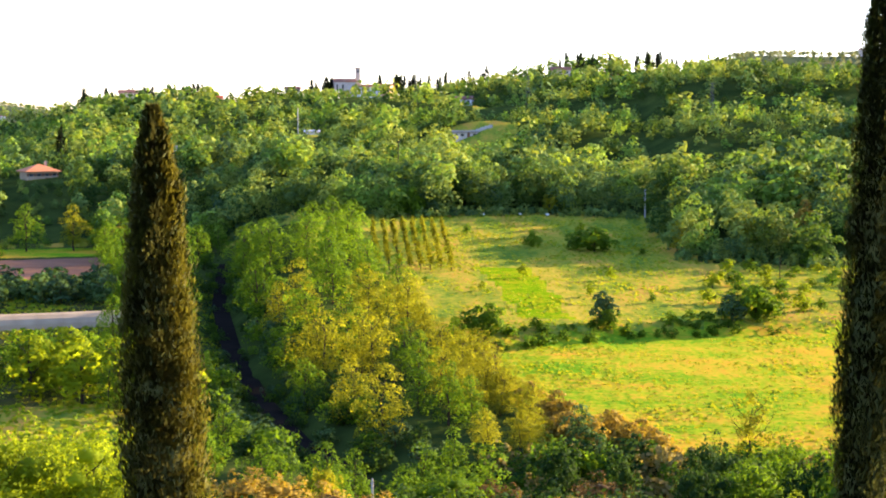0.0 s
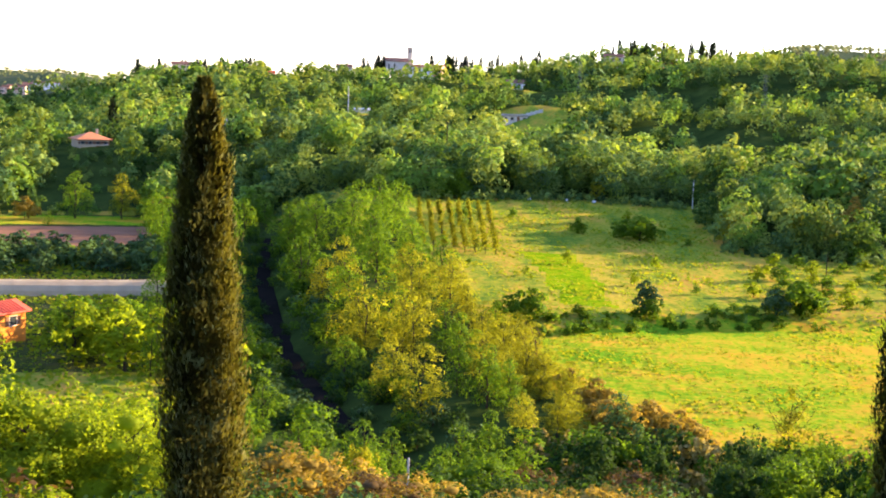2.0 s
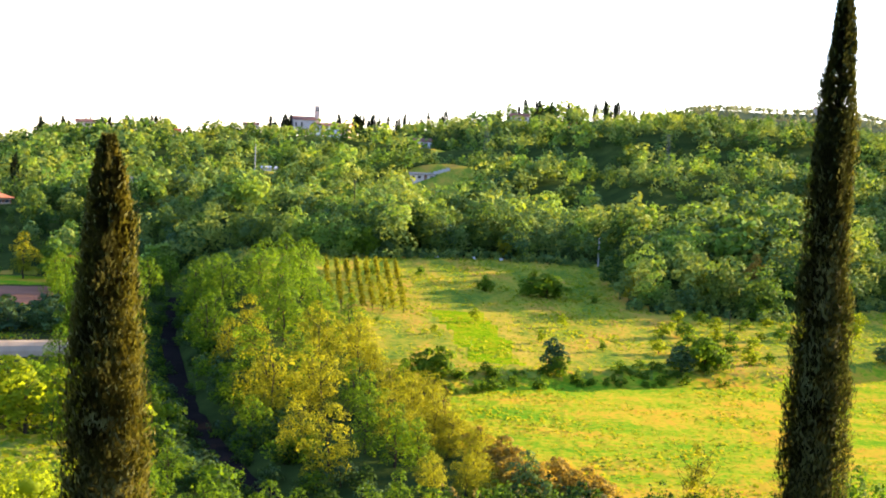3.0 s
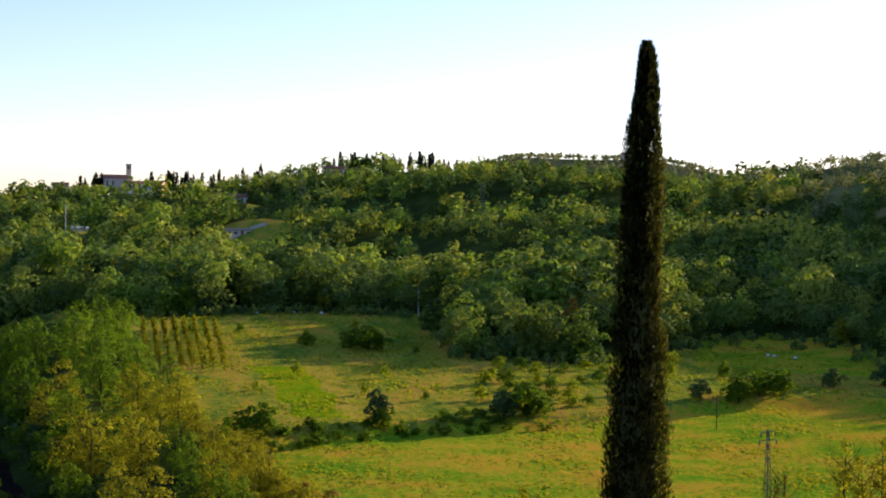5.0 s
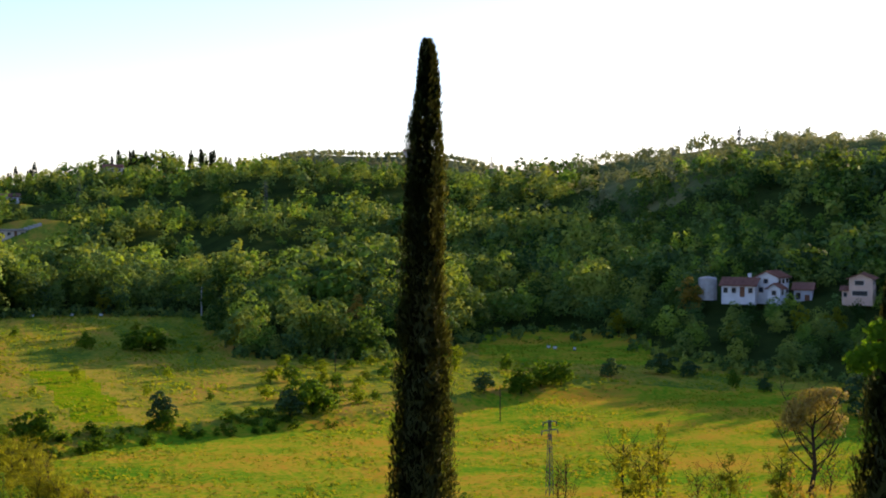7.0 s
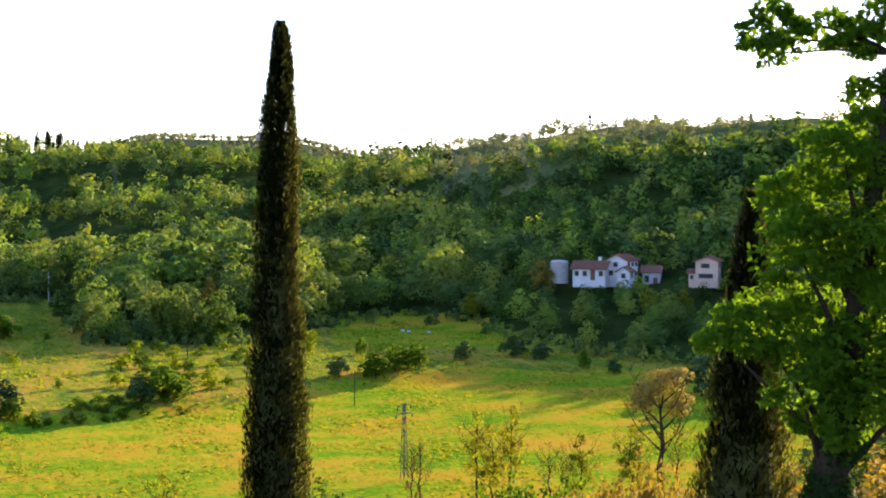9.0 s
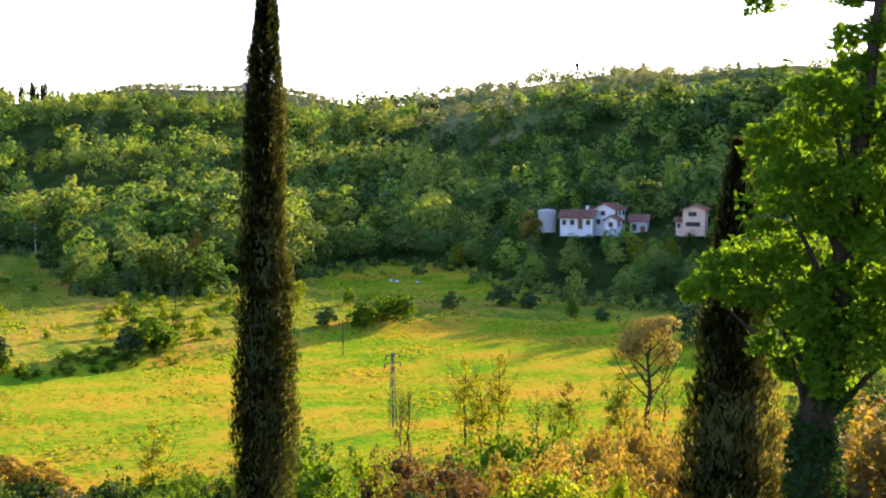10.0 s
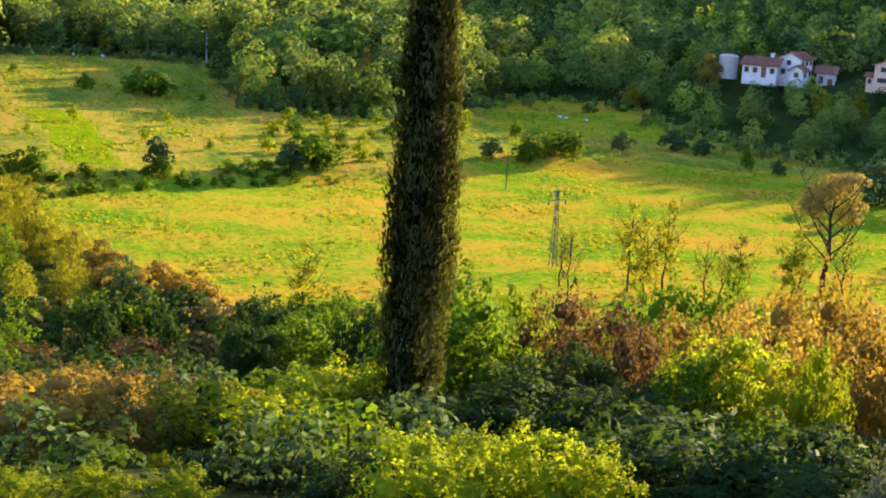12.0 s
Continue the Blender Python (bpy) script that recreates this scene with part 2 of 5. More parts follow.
def lay(x, y):
    """Height of the land."""
    x, y = np.asarray(x, float), np.asarray(y, float)
    r, az = np.hypot(x, y), np.degrees(np.arctan2(x, y))
    az = np.where(az < -100, az + 360, az)
    near = EYE - 4.0 - 0.245 * r
    slope = np.interp(az, [-9, -6, 9, 14], [0.0, 0.04, 0.04, 0.02])
    rt = terr(az)
    step = np.interp(az, [-9, -6, 26, 30], [0.0, 1.6, 1.6, 0.6])
    field = step * np.clip((r - rt) / 4, 0, 1) + slope * np.clip(r - rt - 4, 0, None)
    base = np.maximum(near, 0) + np.where(near < 0, field, 0)
    base = base + 0.35 * np.sin(x / 17 + 1) * np.sin(y / 23)
    rb, zb = np.interp(az, *B_WOOD), np.interp(az, *B_BANK)
    rr = np.interp(az, *B_RIDGE)
    zr = EYE + rr * np.tan(np.radians(np.interp(az, *B_EDGE))) - 8.0
    zf = step + slope * (rb - rt - 4)
    bank = np.interp((r - rb) / 58.0, [0, 0.15, 0.9, 1], [0, 0.12, 0.96, 1]) * (zb - zf)
    u = np.clip((r - rb - 58) / (rr - rb - 58), 0, 1)
    bow = np.interp(az, [20, 26, 34, 38], [0.1, -0.25, -0.25, -0.7])
    hill = (zr - zb) * ((1 - bow) * u + bow * u * u)
    past = np.clip(r - rr, 0, None)
    drop = np.clip((az + 17) / 6, 0, 1) * (-0.10 * np.minimum(past, 300) - 0.03 * np.clip(past - 300, 0, 400))
    roll = (5.5 * np.sin(x / 61) * np.sin(y / 47 + 2) + 4.6 * np.sin(r / 21 + az / 3.0 + 1.5 * np.sin(az / 4))) * np.clip((r - rb - 40) / 120, 0, 1) * np.clip((rr - r) / 120, 0, 1)
    z = np.where(r > rb, base * 0 + zf + bank + hill + drop + roll, base)
    far = 83 * np.exp(-((az - 17.0) / 7.5) ** 2 - ((r - 1500) / 420) ** 2) + 30 * np.exp(-((az - 11) / 3.0) ** 2 - ((r - 1450) / 380) ** 2)
    far = far + 48 * np.exp(-((az + 23) / 9) ** 2 - ((r - 2900) / 700) ** 2) + 14 * np.exp(-((az + 17) / 2.5) ** 2 - ((r - 2200) / 300) ** 2)
    behind = np.clip((np.abs(az) - 100) / 40, 0, 1)
    z = z * (1 - behind) + behind * (EYE - 4 + 0.06 * np.minimum(r, 300))
    return z + far


def spot(bearing, r, up=0.0):
    a = radians(bearing)
    x, y = r * math.sin(a), r * math.cos(a)
    return Vector((x, y, float(lay(x, y)) + up))


STREAM = [(60, 109), (40, 108), (30, 107), (22, 106), (15, 105), (8, 105), (2, 109), (-3, 119), (-6, 137), (-7.6, 160), (-8.6, 195), (-9, 235), (-8.8, 300)]
S_XY = np.array([[r * math.sin(radians(a)), r * math.cos(radians(a))] for a, r in STREAM])


def off_stream(x, y):
    """Distance from the stream's middle line."""
    best = np.full(np.shape(x), 1e9)
    for (ax, ay), (bx, by) in zip(S_XY[:-1], S_XY[1:]):
        dx, dy = bx - ax, by - ay
        u = np.clip(((x - ax) * dx + (y - ay) * dy) / (dx * dx + dy * dy), 0, 1)
        best = np.minimum(best, np.hypot(x - ax - u * dx, y - ay - u * dy))
    return best


def ground_height(x, y):
    d = off_stream(x, y)
    return lay(x, y) - 2.2 * np.exp(-(d / 5.0) ** 2)


def at_ground(bearing, r, up=0.0):
    v = spot(bearing, r)
    return Vector((v.x, v.y, float(ground_height(v.x, v.y)) + up))


def mesh_of(name, verts, faces, mats, smooth=False, tint=None, index=None, normals=None):
    """A mesh from arrays; all faces have the same number of corners."""
    me = bpy.data.meshes.new(name)
    verts, faces = np.asarray(verts, np.float32), np.asarray(faces, np.int32)
    k = faces.shape[1]
    me.vertices.add(len(verts))
    me.vertices.foreach_set("co", verts.ravel())
    me.loops.add(faces.size)
    me.loops.foreach_set("vertex_index", faces.ravel())
    me.polygons.add(len(faces))
    me.polygons.foreach_set("loop_start", np.arange(0, faces.size, k, dtype=np.int32))
    if index is not None:
        me.polygons.foreach_set("material_index", np.asarray(index, np.int32))
    for q in mats if isinstance(mats, (list, tuple)) else [mats]:
        me.materials.append(q)
    me.update(calc_edges=True)
    if smooth:
        me.polygons.foreach_set("use_smooth", np.ones(len(faces), bool))
    if tint is not None:
        me.attributes.new("tint", "FLOAT", "POINT").data.foreach_set("value", np.asarray(tint, np.float32))
    me.validate()
    if normals is not None:
        me.polygons.foreach_set("use_smooth", np.ones(len(faces), bool))
        me.normals_split_custom_set_from_vertices(normals)
    return me


# ---- ground: one sheet out to the horizon ----
azs = np.concatenate([np.arange(-180, -40, 5), np.arange(-40, -24, 1.0), np.arange(-24, 44, 0.3), np.arange(44, 80, 1.0), np.arange(80, 180, 5)])
rs = np.concatenate([[0.01], np.arange(4, 84, 4), 84 * 1.0115 ** np.arange(0, 150), np.geomspace(480, 4800, 60)])
aa, rg = np.meshgrid(np.radians(azs), rs)
gx, gy = rg * np.sin(aa), rg * np.cos(aa)
rng = np.random.default_rng(5)
gz = ground_height(gx, gy) + rng.normal(0, 0.018, gx.shape) * np.clip(rg / 60, 0, 3)
nr, na = gx.shape
i = np.arange(nr - 1)[:, None] * na + np.arange(na)[None]
j = np.arange(nr - 1)[:, None] * na + (np.arange(na) + 1)[None] % na
faces = np.stack([i, j, j + na, i + na], -1).reshape(-1, 4)[:, ::-1]
cx, cy = gx[:-1].ravel(), gy[:-1].ravel()
ca, cr = np.degrees(np.arctan2(cx, cy)), np.hypot(cx, cy)
rbz = np.interp(ca, *B_WOOD)
zone = np.where(cr < 104, 2, np.where(cr < terr(ca) + 2, 0, 1))
rbz = rbz + 2.2 * np.sin(cx / 3.1) * np.sin(cy / 2.3 + 1) + np.random.default_rng(8).normal(0, 1.6, len(cr))
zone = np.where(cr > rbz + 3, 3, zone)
zone = np.where(cr > 1150, 5, zone)
zone = np.where((ca < -9) & (cr > 100) & (cr < rbz), 2, zone)
zone = np.where((ca < -12) & (cr > 268) & (cr < 305), 4, zone)
zone = np.where((ca < -11) & (cr > 306) & (cr < 326), 0, zone)
zone = np.where((ca < -12) & (cr > 118) & (cr < 150), 1, zone)
zone = np.where((ca > 1.0) & (ca < 3.2) & (cr > 640) & (cr < 720), 1, zone)
zone = np.where((ca > -6.5) & (ca < 3) & (cr > 470) & (cr < 535), 1, zone)
lush = ca + (cr - 215) * 0.036 + 0.2 * np.sin(cx / 2.3) * np.sin(cy / 3.1)
zone = np.where((lush > 2.2) & (lush < 4.3) & (cr > 192) & (cr < 242), 6, zone)
zone = np.where((lush > 4.4) & (lush < 5.3) & (cr > 190) & (cr < 246), 8, zone)
zone = np.where((ca > 24) & (ca < 48) & (cr > np.interp(ca, *B_RIDGE) - 225 + 18 * np.sin(cx / 19)) & (cr < 1150), 7, zone)
zone = np.where((ca > 19) & (ca < 26) & (cr > 262) & (cr < rbz + 8), 0, zone)
# Wooded banks take the dark floor too, its tone carrying the gully's shade.
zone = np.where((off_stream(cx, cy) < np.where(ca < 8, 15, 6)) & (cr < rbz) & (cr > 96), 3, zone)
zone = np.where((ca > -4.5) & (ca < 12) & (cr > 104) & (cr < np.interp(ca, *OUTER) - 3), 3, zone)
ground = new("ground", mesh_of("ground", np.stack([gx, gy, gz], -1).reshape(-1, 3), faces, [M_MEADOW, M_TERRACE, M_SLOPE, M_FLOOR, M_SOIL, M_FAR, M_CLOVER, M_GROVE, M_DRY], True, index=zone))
tagged(ground, "rolling valley ground with sunlit meadow, terraces and wooded slopes", "ground", kind="structure")

# the stream at the foot of the slope, its shade painted into the strip
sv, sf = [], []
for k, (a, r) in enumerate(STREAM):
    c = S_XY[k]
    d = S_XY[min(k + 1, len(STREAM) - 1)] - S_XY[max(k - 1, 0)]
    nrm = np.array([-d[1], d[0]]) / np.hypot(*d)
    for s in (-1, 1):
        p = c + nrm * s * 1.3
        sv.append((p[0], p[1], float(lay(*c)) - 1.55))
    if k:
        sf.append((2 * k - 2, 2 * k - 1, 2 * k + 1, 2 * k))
stream = new("stream_bed_shade", mesh_of("stream_bed_shade", sv, sf, M_BED_SHADE))
tagged(stream, "narrow stream bed with the shade of its bankside trees in its colour", "stream", kind="structure")

# ---- plants: builders ----


def quads(centres, normals, size, rng, long=1.0):
    """One leaf quad at each centre, facing its normal, with a random turn."""
    n = len(centres)
    normals = normals / np.linalg.norm(normals, axis=1, keepdims=True)
    ref = rng.normal(size=(n, 3))
    u = np.cross(normals, ref)
    u /= np.linalg.norm(u, axis=1, keepdims=True)
    w = np.cross(normals, u)
    s = size * rng.uniform(0.65, 1.3, (n, 1))
    a, b = u * s * long, w * s * 0.72
    lift = normals * s * 0.22
    v = np.stack([centres - a - lift, centres - b * 0.9, centres + a + lift * 0.5, centres + b], 1).reshape(-1, 3)
    f = np.arange(4 * n).reshape(n, 4)
    return v, f


def clump_cloud(blobs, count, size, rng, fill=0.72, jitter=0.8, long=1.0, rough=0.3):
    """Leaves over a set of ellipsoid clumps (x, y, z, rx, ry, rz)."""
    blobs = np.asarray(blobs, float)
    area = blobs[:, 3] * blobs[:, 4] + blobs[:, 4] * blobs[:, 5] + blobs[:, 3] * blobs[:, 5]
    pick = rng.choice(len(blobs), count, p=area / area.sum())
    d = rng.normal(size=(count, 3))
    d /= np.linalg.norm(d, axis=1, keepdims=True)
    d[:, 2] = np.where(d[:, 2] < -0.5, -d[:, 2], d[:, 2])
    rad = fill + (1.08 - fill) * rng.random((count, 1)) ** 0.6
    b = blobs[pick]
    c = b[:, :3] + d * rad * b[:, 3:]
    v, f = quads(c, d + jitter * rng.normal(size=(count, 3)) * 0.8 + (0, 0, 0.2), size, rng, long)
    soft = d * 0.75 + (c - blobs[:, :3].mean(0)) / np.abs(blobs[:, 5]).max() * 0.25 + rough * rng.normal(size=(count, 3))
    soft /= np.linalg.norm(soft, axis=1, keepdims=True)
    return v, f, np.repeat(soft, 4, 0)


def crown_blobs(h, w, rng, n=9, low=0.22, squat=0.8, top=0.82, shoots=0, open_top=False):
    """Clumps that make an uneven crown, h high and w wide."""
    out = []
    for k in range(n):
        t = (k + 0.5) / n
        z = h * (low + (top - low) * t)
        lean = w * 0.36 * math.sin(math.pi * min(1, 0.22 + (0.5 if open_top else 0.72) * t)) * rng.uniform(0.5, 1.1)
        a = k * 2.4 + rng.uniform(-0.6, 0.6)
        s = w * rng.uniform(0.12, 0.26) * (1.15 - 0.5 * t)
        out.append((lean * math.cos(a), lean * math.sin(a), z, s, s, s * squat))
    out.append((0, 0, h * 0.5, w * 0.26, w * 0.26, h * 0.26))
    for k in range(shoots):
        a, q = rng.uniform(0, 6.28), w * 0.46 * math.sqrt(rng.random())
        s = w * rng.uniform(0.035, 0.075)
        out.append((q * math.cos(a), q * math.sin(a), h * (1.0 - 0.42 * (q / (0.46 * w)) ** 2) * rng.uniform(0.8, 1.08), s, s, s * rng.uniform(1.6, 3.0)))
    out.append((rng.uniform(-0.05, 0.05) * w, 0, h * 0.88, w * 0.16, w * 0.16, h * 0.12))
    return out


def tube(bm, points, radii, sides=6):
    """A tapered limb along points."""
    rings = []
    for k, p in enumerate(points):
        p = Vector(p)
        d = (Vector(points[min(k + 1, len(points) - 1)]) - Vector(points[max(k - 1, 0)])).normalized()
        u = d.orthogonal().normalized()
        w = d.cross(u)
        rings.append([bm.verts.new(p + (u * math.cos(6.2832 * q / sides) + w * math.sin(6.2832 * q / sides)) * radii[k]) for q in range(sides)])
    for a, b in zip(rings[:-1], rings[1:]):
        for q in range(sides):
            bm.faces.new((a[q], a[(q + 1) % sides], b[(q + 1) % sides], b[q]))
    bm.faces.new(rings[-1])


def bm_mesh(name, bm, material):
    bmesh.ops.recalc_face_normals(bm, faces=bm.faces)
    me = bpy.data.meshes.new(name)
    bm.to_mesh(me)
    bm.free()
    me.materials.append(material)
    return me


def trunk_mesh(h, girth, rng, limbs=6, spread=0.3, start=0.25, twigs=0):
    """A tapered, bent trunk with limbs, and twigs on them where they show."""
    bm = bmesh.new()
    bend = [(0, 0, 0)]
    for k in range(1, 6):
        bend.append((rng.uniform(-0.03, 0.03) * h, rng.uniform(-0.03, 0.03) * h, h * 0.16 * k))
    tube(bm, [(0, 0, -0.5)] + bend[1:], [girth * (1.15 - 0.17 * k) for k in range(6)], 7)
    for k in range(limbs):
        t = start + (0.72 - start) * k / max(1, limbs - 1)
        a = k * 2.4 + rng.uniform(-0.5, 0.5)
        q = t * 5 / 0.8 if t < 0.8 else 4.9
        lo = Vector(bend[int(min(q, 4))]).lerp(Vector(bend[int(min(q, 4)) + 1]), min(1, q - int(min(q, 4))))
        ln = h * spread * (1.1 - 0.5 * t) * rng.uniform(0.8, 1.2)
        out = Vector((math.cos(a), math.sin(a), 0))
        mid, end = lo + out * ln * 0.5 + Vector((0, 0, ln * 0.45)), lo + out * ln * 0.85 + Vector((0, 0, ln * 1.05))
        tube(bm, [lo, mid, end], [girth * 0.42, girth * 0.26, girth * 0.07], 5)
        for j in range(twigs):
            s = lo.lerp(end, rng.uniform(0.3, 0.95))
            d = Vector((rng.uniform(-1, 1), rng.uniform(-1, 1), rng.uniform(0.3, 1.2))).normalized() * ln * rng.uniform(0.25, 0.5)
            tube(bm, [s, s + d * 0.6, s + d + Vector((0, 0, 0.1))], [girth * 0.13, girth * 0.08, girth * 0.03], 3)
    return bm_mesh("trunk", bm, M_BARK)


def core_shell(blobs, scale, rng):
    """Dense inner foliage: a rough lump inside each large clump."""
    g = np.linspace(-1, 1, 4)
    p, q = np.meshgrid(g, g)
    one, sides = np.ones_like(p), []
    for s in (-1, 1):
        sides += [np.stack([one * s, p, q * s], -1), np.stack([p * s, one * s, q], -1), np.stack([p, q * s, one * s], -1)]
    unit = np.concatenate([a.reshape(-1, 3) for a in sides])
    unit /= np.linalg.norm(unit, axis=1, keepdims=True)
    face = np.array([[k * 16 + i * 4 + j, k * 16 + i * 4 + j + 1, k * 16 + i * 4 + j + 5, k * 16 + i * 4 + j + 4] for k in range(6) for i in range(3) for j in range(3)])
    turned = np.einsum("ij,ij->i", np.cross(unit[face[:, 1]] - unit[face[:, 0]], unit[face[:, 2]] - unit[face[:, 0]]), unit[face[:, 0]]) < 0
    face[turned] = face[turned][:, ::-1]
    vs, fs, ns = [], [], []
    for k, b in enumerate(blobs):
        wob = 1 + 0.16 * np.sin(unit @ rng.normal(size=3) * 5 + k) + 0.1 * np.sin(unit @ rng.normal(size=3) * 9)
        vs.append(np.asarray(b[:3]) + unit * wob[:, None] * np.asarray(b[3:]) * scale)
        fs.append(face + k * len(unit))
        ns.append(unit)
    return np.concatenate(vs), np.concatenate(fs), np.concatenate(ns)


class Plant:
    """A kind of tree or bush: meshes shared by all its copies."""

    def __init__(self, name, h, w, leaves, size, material, seed, blobs=None, girth=None, limbs=6, shoots=0, low=0.22, n=9, twigs=0, fill=0.72, spread=0.3, squat=0.8, long=1.0, core=0.0):
        rng = np.random.default_rng(seed)
        self.name, self.h = name, h
        blobs = blobs or crown_blobs(h, w, rng, n, low, squat, shoots=shoots, open_top=True)
        v, f, nn = clump_cloud(blobs, leaves, size, rng, fill, long=long, rough=0.14)
        if core:
            cv, cf, cn = core_shell([b for b in blobs if b[3] > w * 0.09], core, rng)
            v, f, nn = np.concatenate([v, cv]), np.concatenate([f, cf + len(v)]), np.concatenate([nn, cn])
        self.crown = mesh_of("crown", v, f, material, normals=nn)
        self.trunk = trunk_mesh(h, girth or h * 0.022, rng, limbs, spread, twigs=twigs)

    def put(self, place, scale, turn, label, category="tree", group="", wide=1.0):
        root = new(self.name)
        root.matrix_basis = Matrix.LocRotScale(place, Euler((0, 0, turn)), (scale * wide, scale * wide, scale))
        for nm, me in (("trunk", self.trunk), ("crown", self.crown)):
            ob = new(nm, me)
            ob.parent = root
        return tagged(root, label, category, group)


# ---- woods on the slopes: too many to count ----


def wood(name, label, spots, heights, rng, material, quad_count, quad_size, kinds=6, widths=(0.9, 1.25), clumps=7):
    """One mesh of many crowns, with a tint for each tree."""
    forms = []
    for k in range(kinds):
        w = rng.uniform(*widths)
        forms.append(clump_cloud(crown_blobs(1.0, w, rng, clumps, 0.2, open_top=True), quad_count, quad_size, rng, 0.84, 0.34, rough=0.11))
    vs, fs, ts, ns, at = [], [], [], [], 0
    for (x, y, z), h in zip(spots, heights):
        v, f, nn = forms[rng.integers(kinds)]
        a = rng.uniform(0, 6.283)
        c, s = math.cos(a), math.sin(a)
        k = h * rng.uniform(0.85, 1.2)
        vs.append(np.stack([(v[:, 0] * c - v[:, 1] * s) * k + x, (v[:, 0] * s + v[:, 1] * c) * k + y, v[:, 2] * h + z], 1))
        fs.append(f + at)
        ns.append(np.stack([nn[:, 0] * c - nn[:, 1] * s, nn[:, 0] * s + nn[:, 1] * c, nn[:, 2]], 1))
        ts.append(np.full(len(v), rng.random()))
        at += len(v)
    ob = new(name, mesh_of(name, np.concatenate(vs), np.concatenate(fs), material, tint=np.concatenate(ts), normals=np.concatenate(ns)))
    return tagged(ob, label, "woodland", kind="stuff")


def mixed_wood(name, label, spots, heights, rng, shares, *form, **kw):
    """A wood of several kinds of trees, each kind one mesh."""
    kind = rng.choice(len(shares), len(spots), p=[q for _, _, q in shares])
    for k, (word, material, _) in enumerate(shares):
        wood(name, label + ", " + word, spots[kind == k], heights[kind == k], rng, material, *form, **kw)


def scatter(rng, a0, a1, r0, r1, gap, keep):
    """Points about gap metres apart over a sector, kept where keep(bearing, r) holds."""
    area = 0.5 * radians(a1 - a0) * (r1 * r1 - r0 * r0)
    n = int(area / (gap * gap))
    a, r = rng.uniform(a0, a1, n), np.sqrt(rng.uniform(r0 * r0, r1 * r1, n))
    ok = keep(a, r)
    a, r = a[ok], r[ok]
    x, y = r * np.sin(np.radians(a)), r * np.cos(np.radians(a))
    return np.stack([x, y, lay(x, y) - 0.3], 1), a, r


def stand(x, y):
    """Taller and lower stands of trees, as a factor of height."""
    return 1.0 + 0.34 * np.sin(x / 13 + 2 * np.sin(y / 29)) * np.sin(y / 19 + 1.7 * np.sin(x / 37)) + 0.16 * np.sin(x / 5.3) * np.sin(y / 6.1)


def past_edge(a, r):
    return r - np.interp(a, *B_WOOD)


def clear(a, r):
    """Open spots in the woods: yards, a pale field, the houses."""
    yard = (a > -6.5) & (a < 2.2) & (r > 470) & (r < 535)
    pale = (a > 0.7) & (a < 3.4) & (r > 615) & (r < 720)
    home = (a > 27.8) & (a < 35.0) & (r > 294) & (r < 308)
    lawn = (a > 19.5) & (a < 25.5) & (past_edge(a, r) < 8)
    villa = ((a > -17.2) & (a < -14.6) & (r > 396) & (r < 424)) | ((a > -22) & (a < -18.6) & (r > 370) & (r < 405)) | ((a < -15) & (r > 900))
    village = (a > -4.4) & (a < -1.5) & (r > 715) & (r < 905) & (np.sin(a * 91.7 + r * 13.1) < 0.72)
    return ~(yard | pale | home | lawn | villa | village)


rng = np.random.default_rng(11)
pts, pa, pr = scatter(rng, -9, 45, 235, 420, 5.2, lambda a, r: (past_edge(a, r) > 3) & (past_edge(a, r) < 70) & clear(a, r))
hs = rng.uniform(4.5, 10.5, len(pts)) * stand(pts[:, 0], pts[:, 1])
hs = np.where((pa > 27) & (pa < 35.6) & (pr < 300), np.minimum(hs, 4.5 + 0.1 * hs), hs)
hs = np.where(pa > 36.5, np.minimum(hs, 8.0), hs)
KINDS = [("mid green crowns", M_WOOD, 0.54), ("bright green crowns", M_WOODB, 0.2), ("deep green crowns", M_DARK, 0.26)]
front = past_edge(pa, pr) < 36
mixed_wood("bank_wood", "dense deciduous wood above the fields", pts[front], hs[front], rng, KINDS, 720, 0.035, clumps=9)
mixed_wood("upper_bank_wood", "dense deciduous wood on top of the bank", pts[~front], hs[~front], rng, KINDS, 330, 0.050, clumps=9)
pts, pa, pr = scatter(rng, -9, 46, 230, 345, 2.1, lambda a, r: (past_edge(a, r) > -2.5) & (past_edge(a, r) < 9) & ~((a > 19.5) & (a < 25.5) & (past_edge(a, r) < 6) & (r % 7 < 5)))
wood("edge_undergrowth", "brambles and saplings along the edge of the wood", pts, rng.uniform(0.8, 2.8, len(pts)), rng, M_WOOD, 46, 0.13, clumps=4)
pts, pa, pr = scatter(rng, -20.5, 46, 320, 620, 7.6, lambda a, r: (past_edge(a, r) >= 68) & clear(a, r) & ((a < 24) | (r < np.interp(a, *B_RIDGE) - 215)))
mixed_wood("hillside_wood", "mixed wood covering the valley side", pts, rng.uniform(4.0, 8.8, len(pts)) * stand(pts[:, 0], pts[:, 1]), rng, KINDS, 125, 0.076)
pts, pa, pr = scatter(rng, 17, 43, 320, 520, 6.4, lambda a, r: (past_edge(a, r) > 52) & (r < np.interp(a, *B_RIDGE) - 205) & clear(a, r))
mixed_wood("shaded_wood", "close wood on the steep shaded slope", pts, rng.uniform(3.5, 7.5, len(pts)) + np.where(pa > 33, 4.0, 0.0), rng, KINDS, 125, 0.076)
pts, pa, pr = scatter(rng, -22, 24, 620, 1000, 9.5, lambda a, r: (r < np.interp(a, *B_RIDGE) + 30) & clear(a, r))
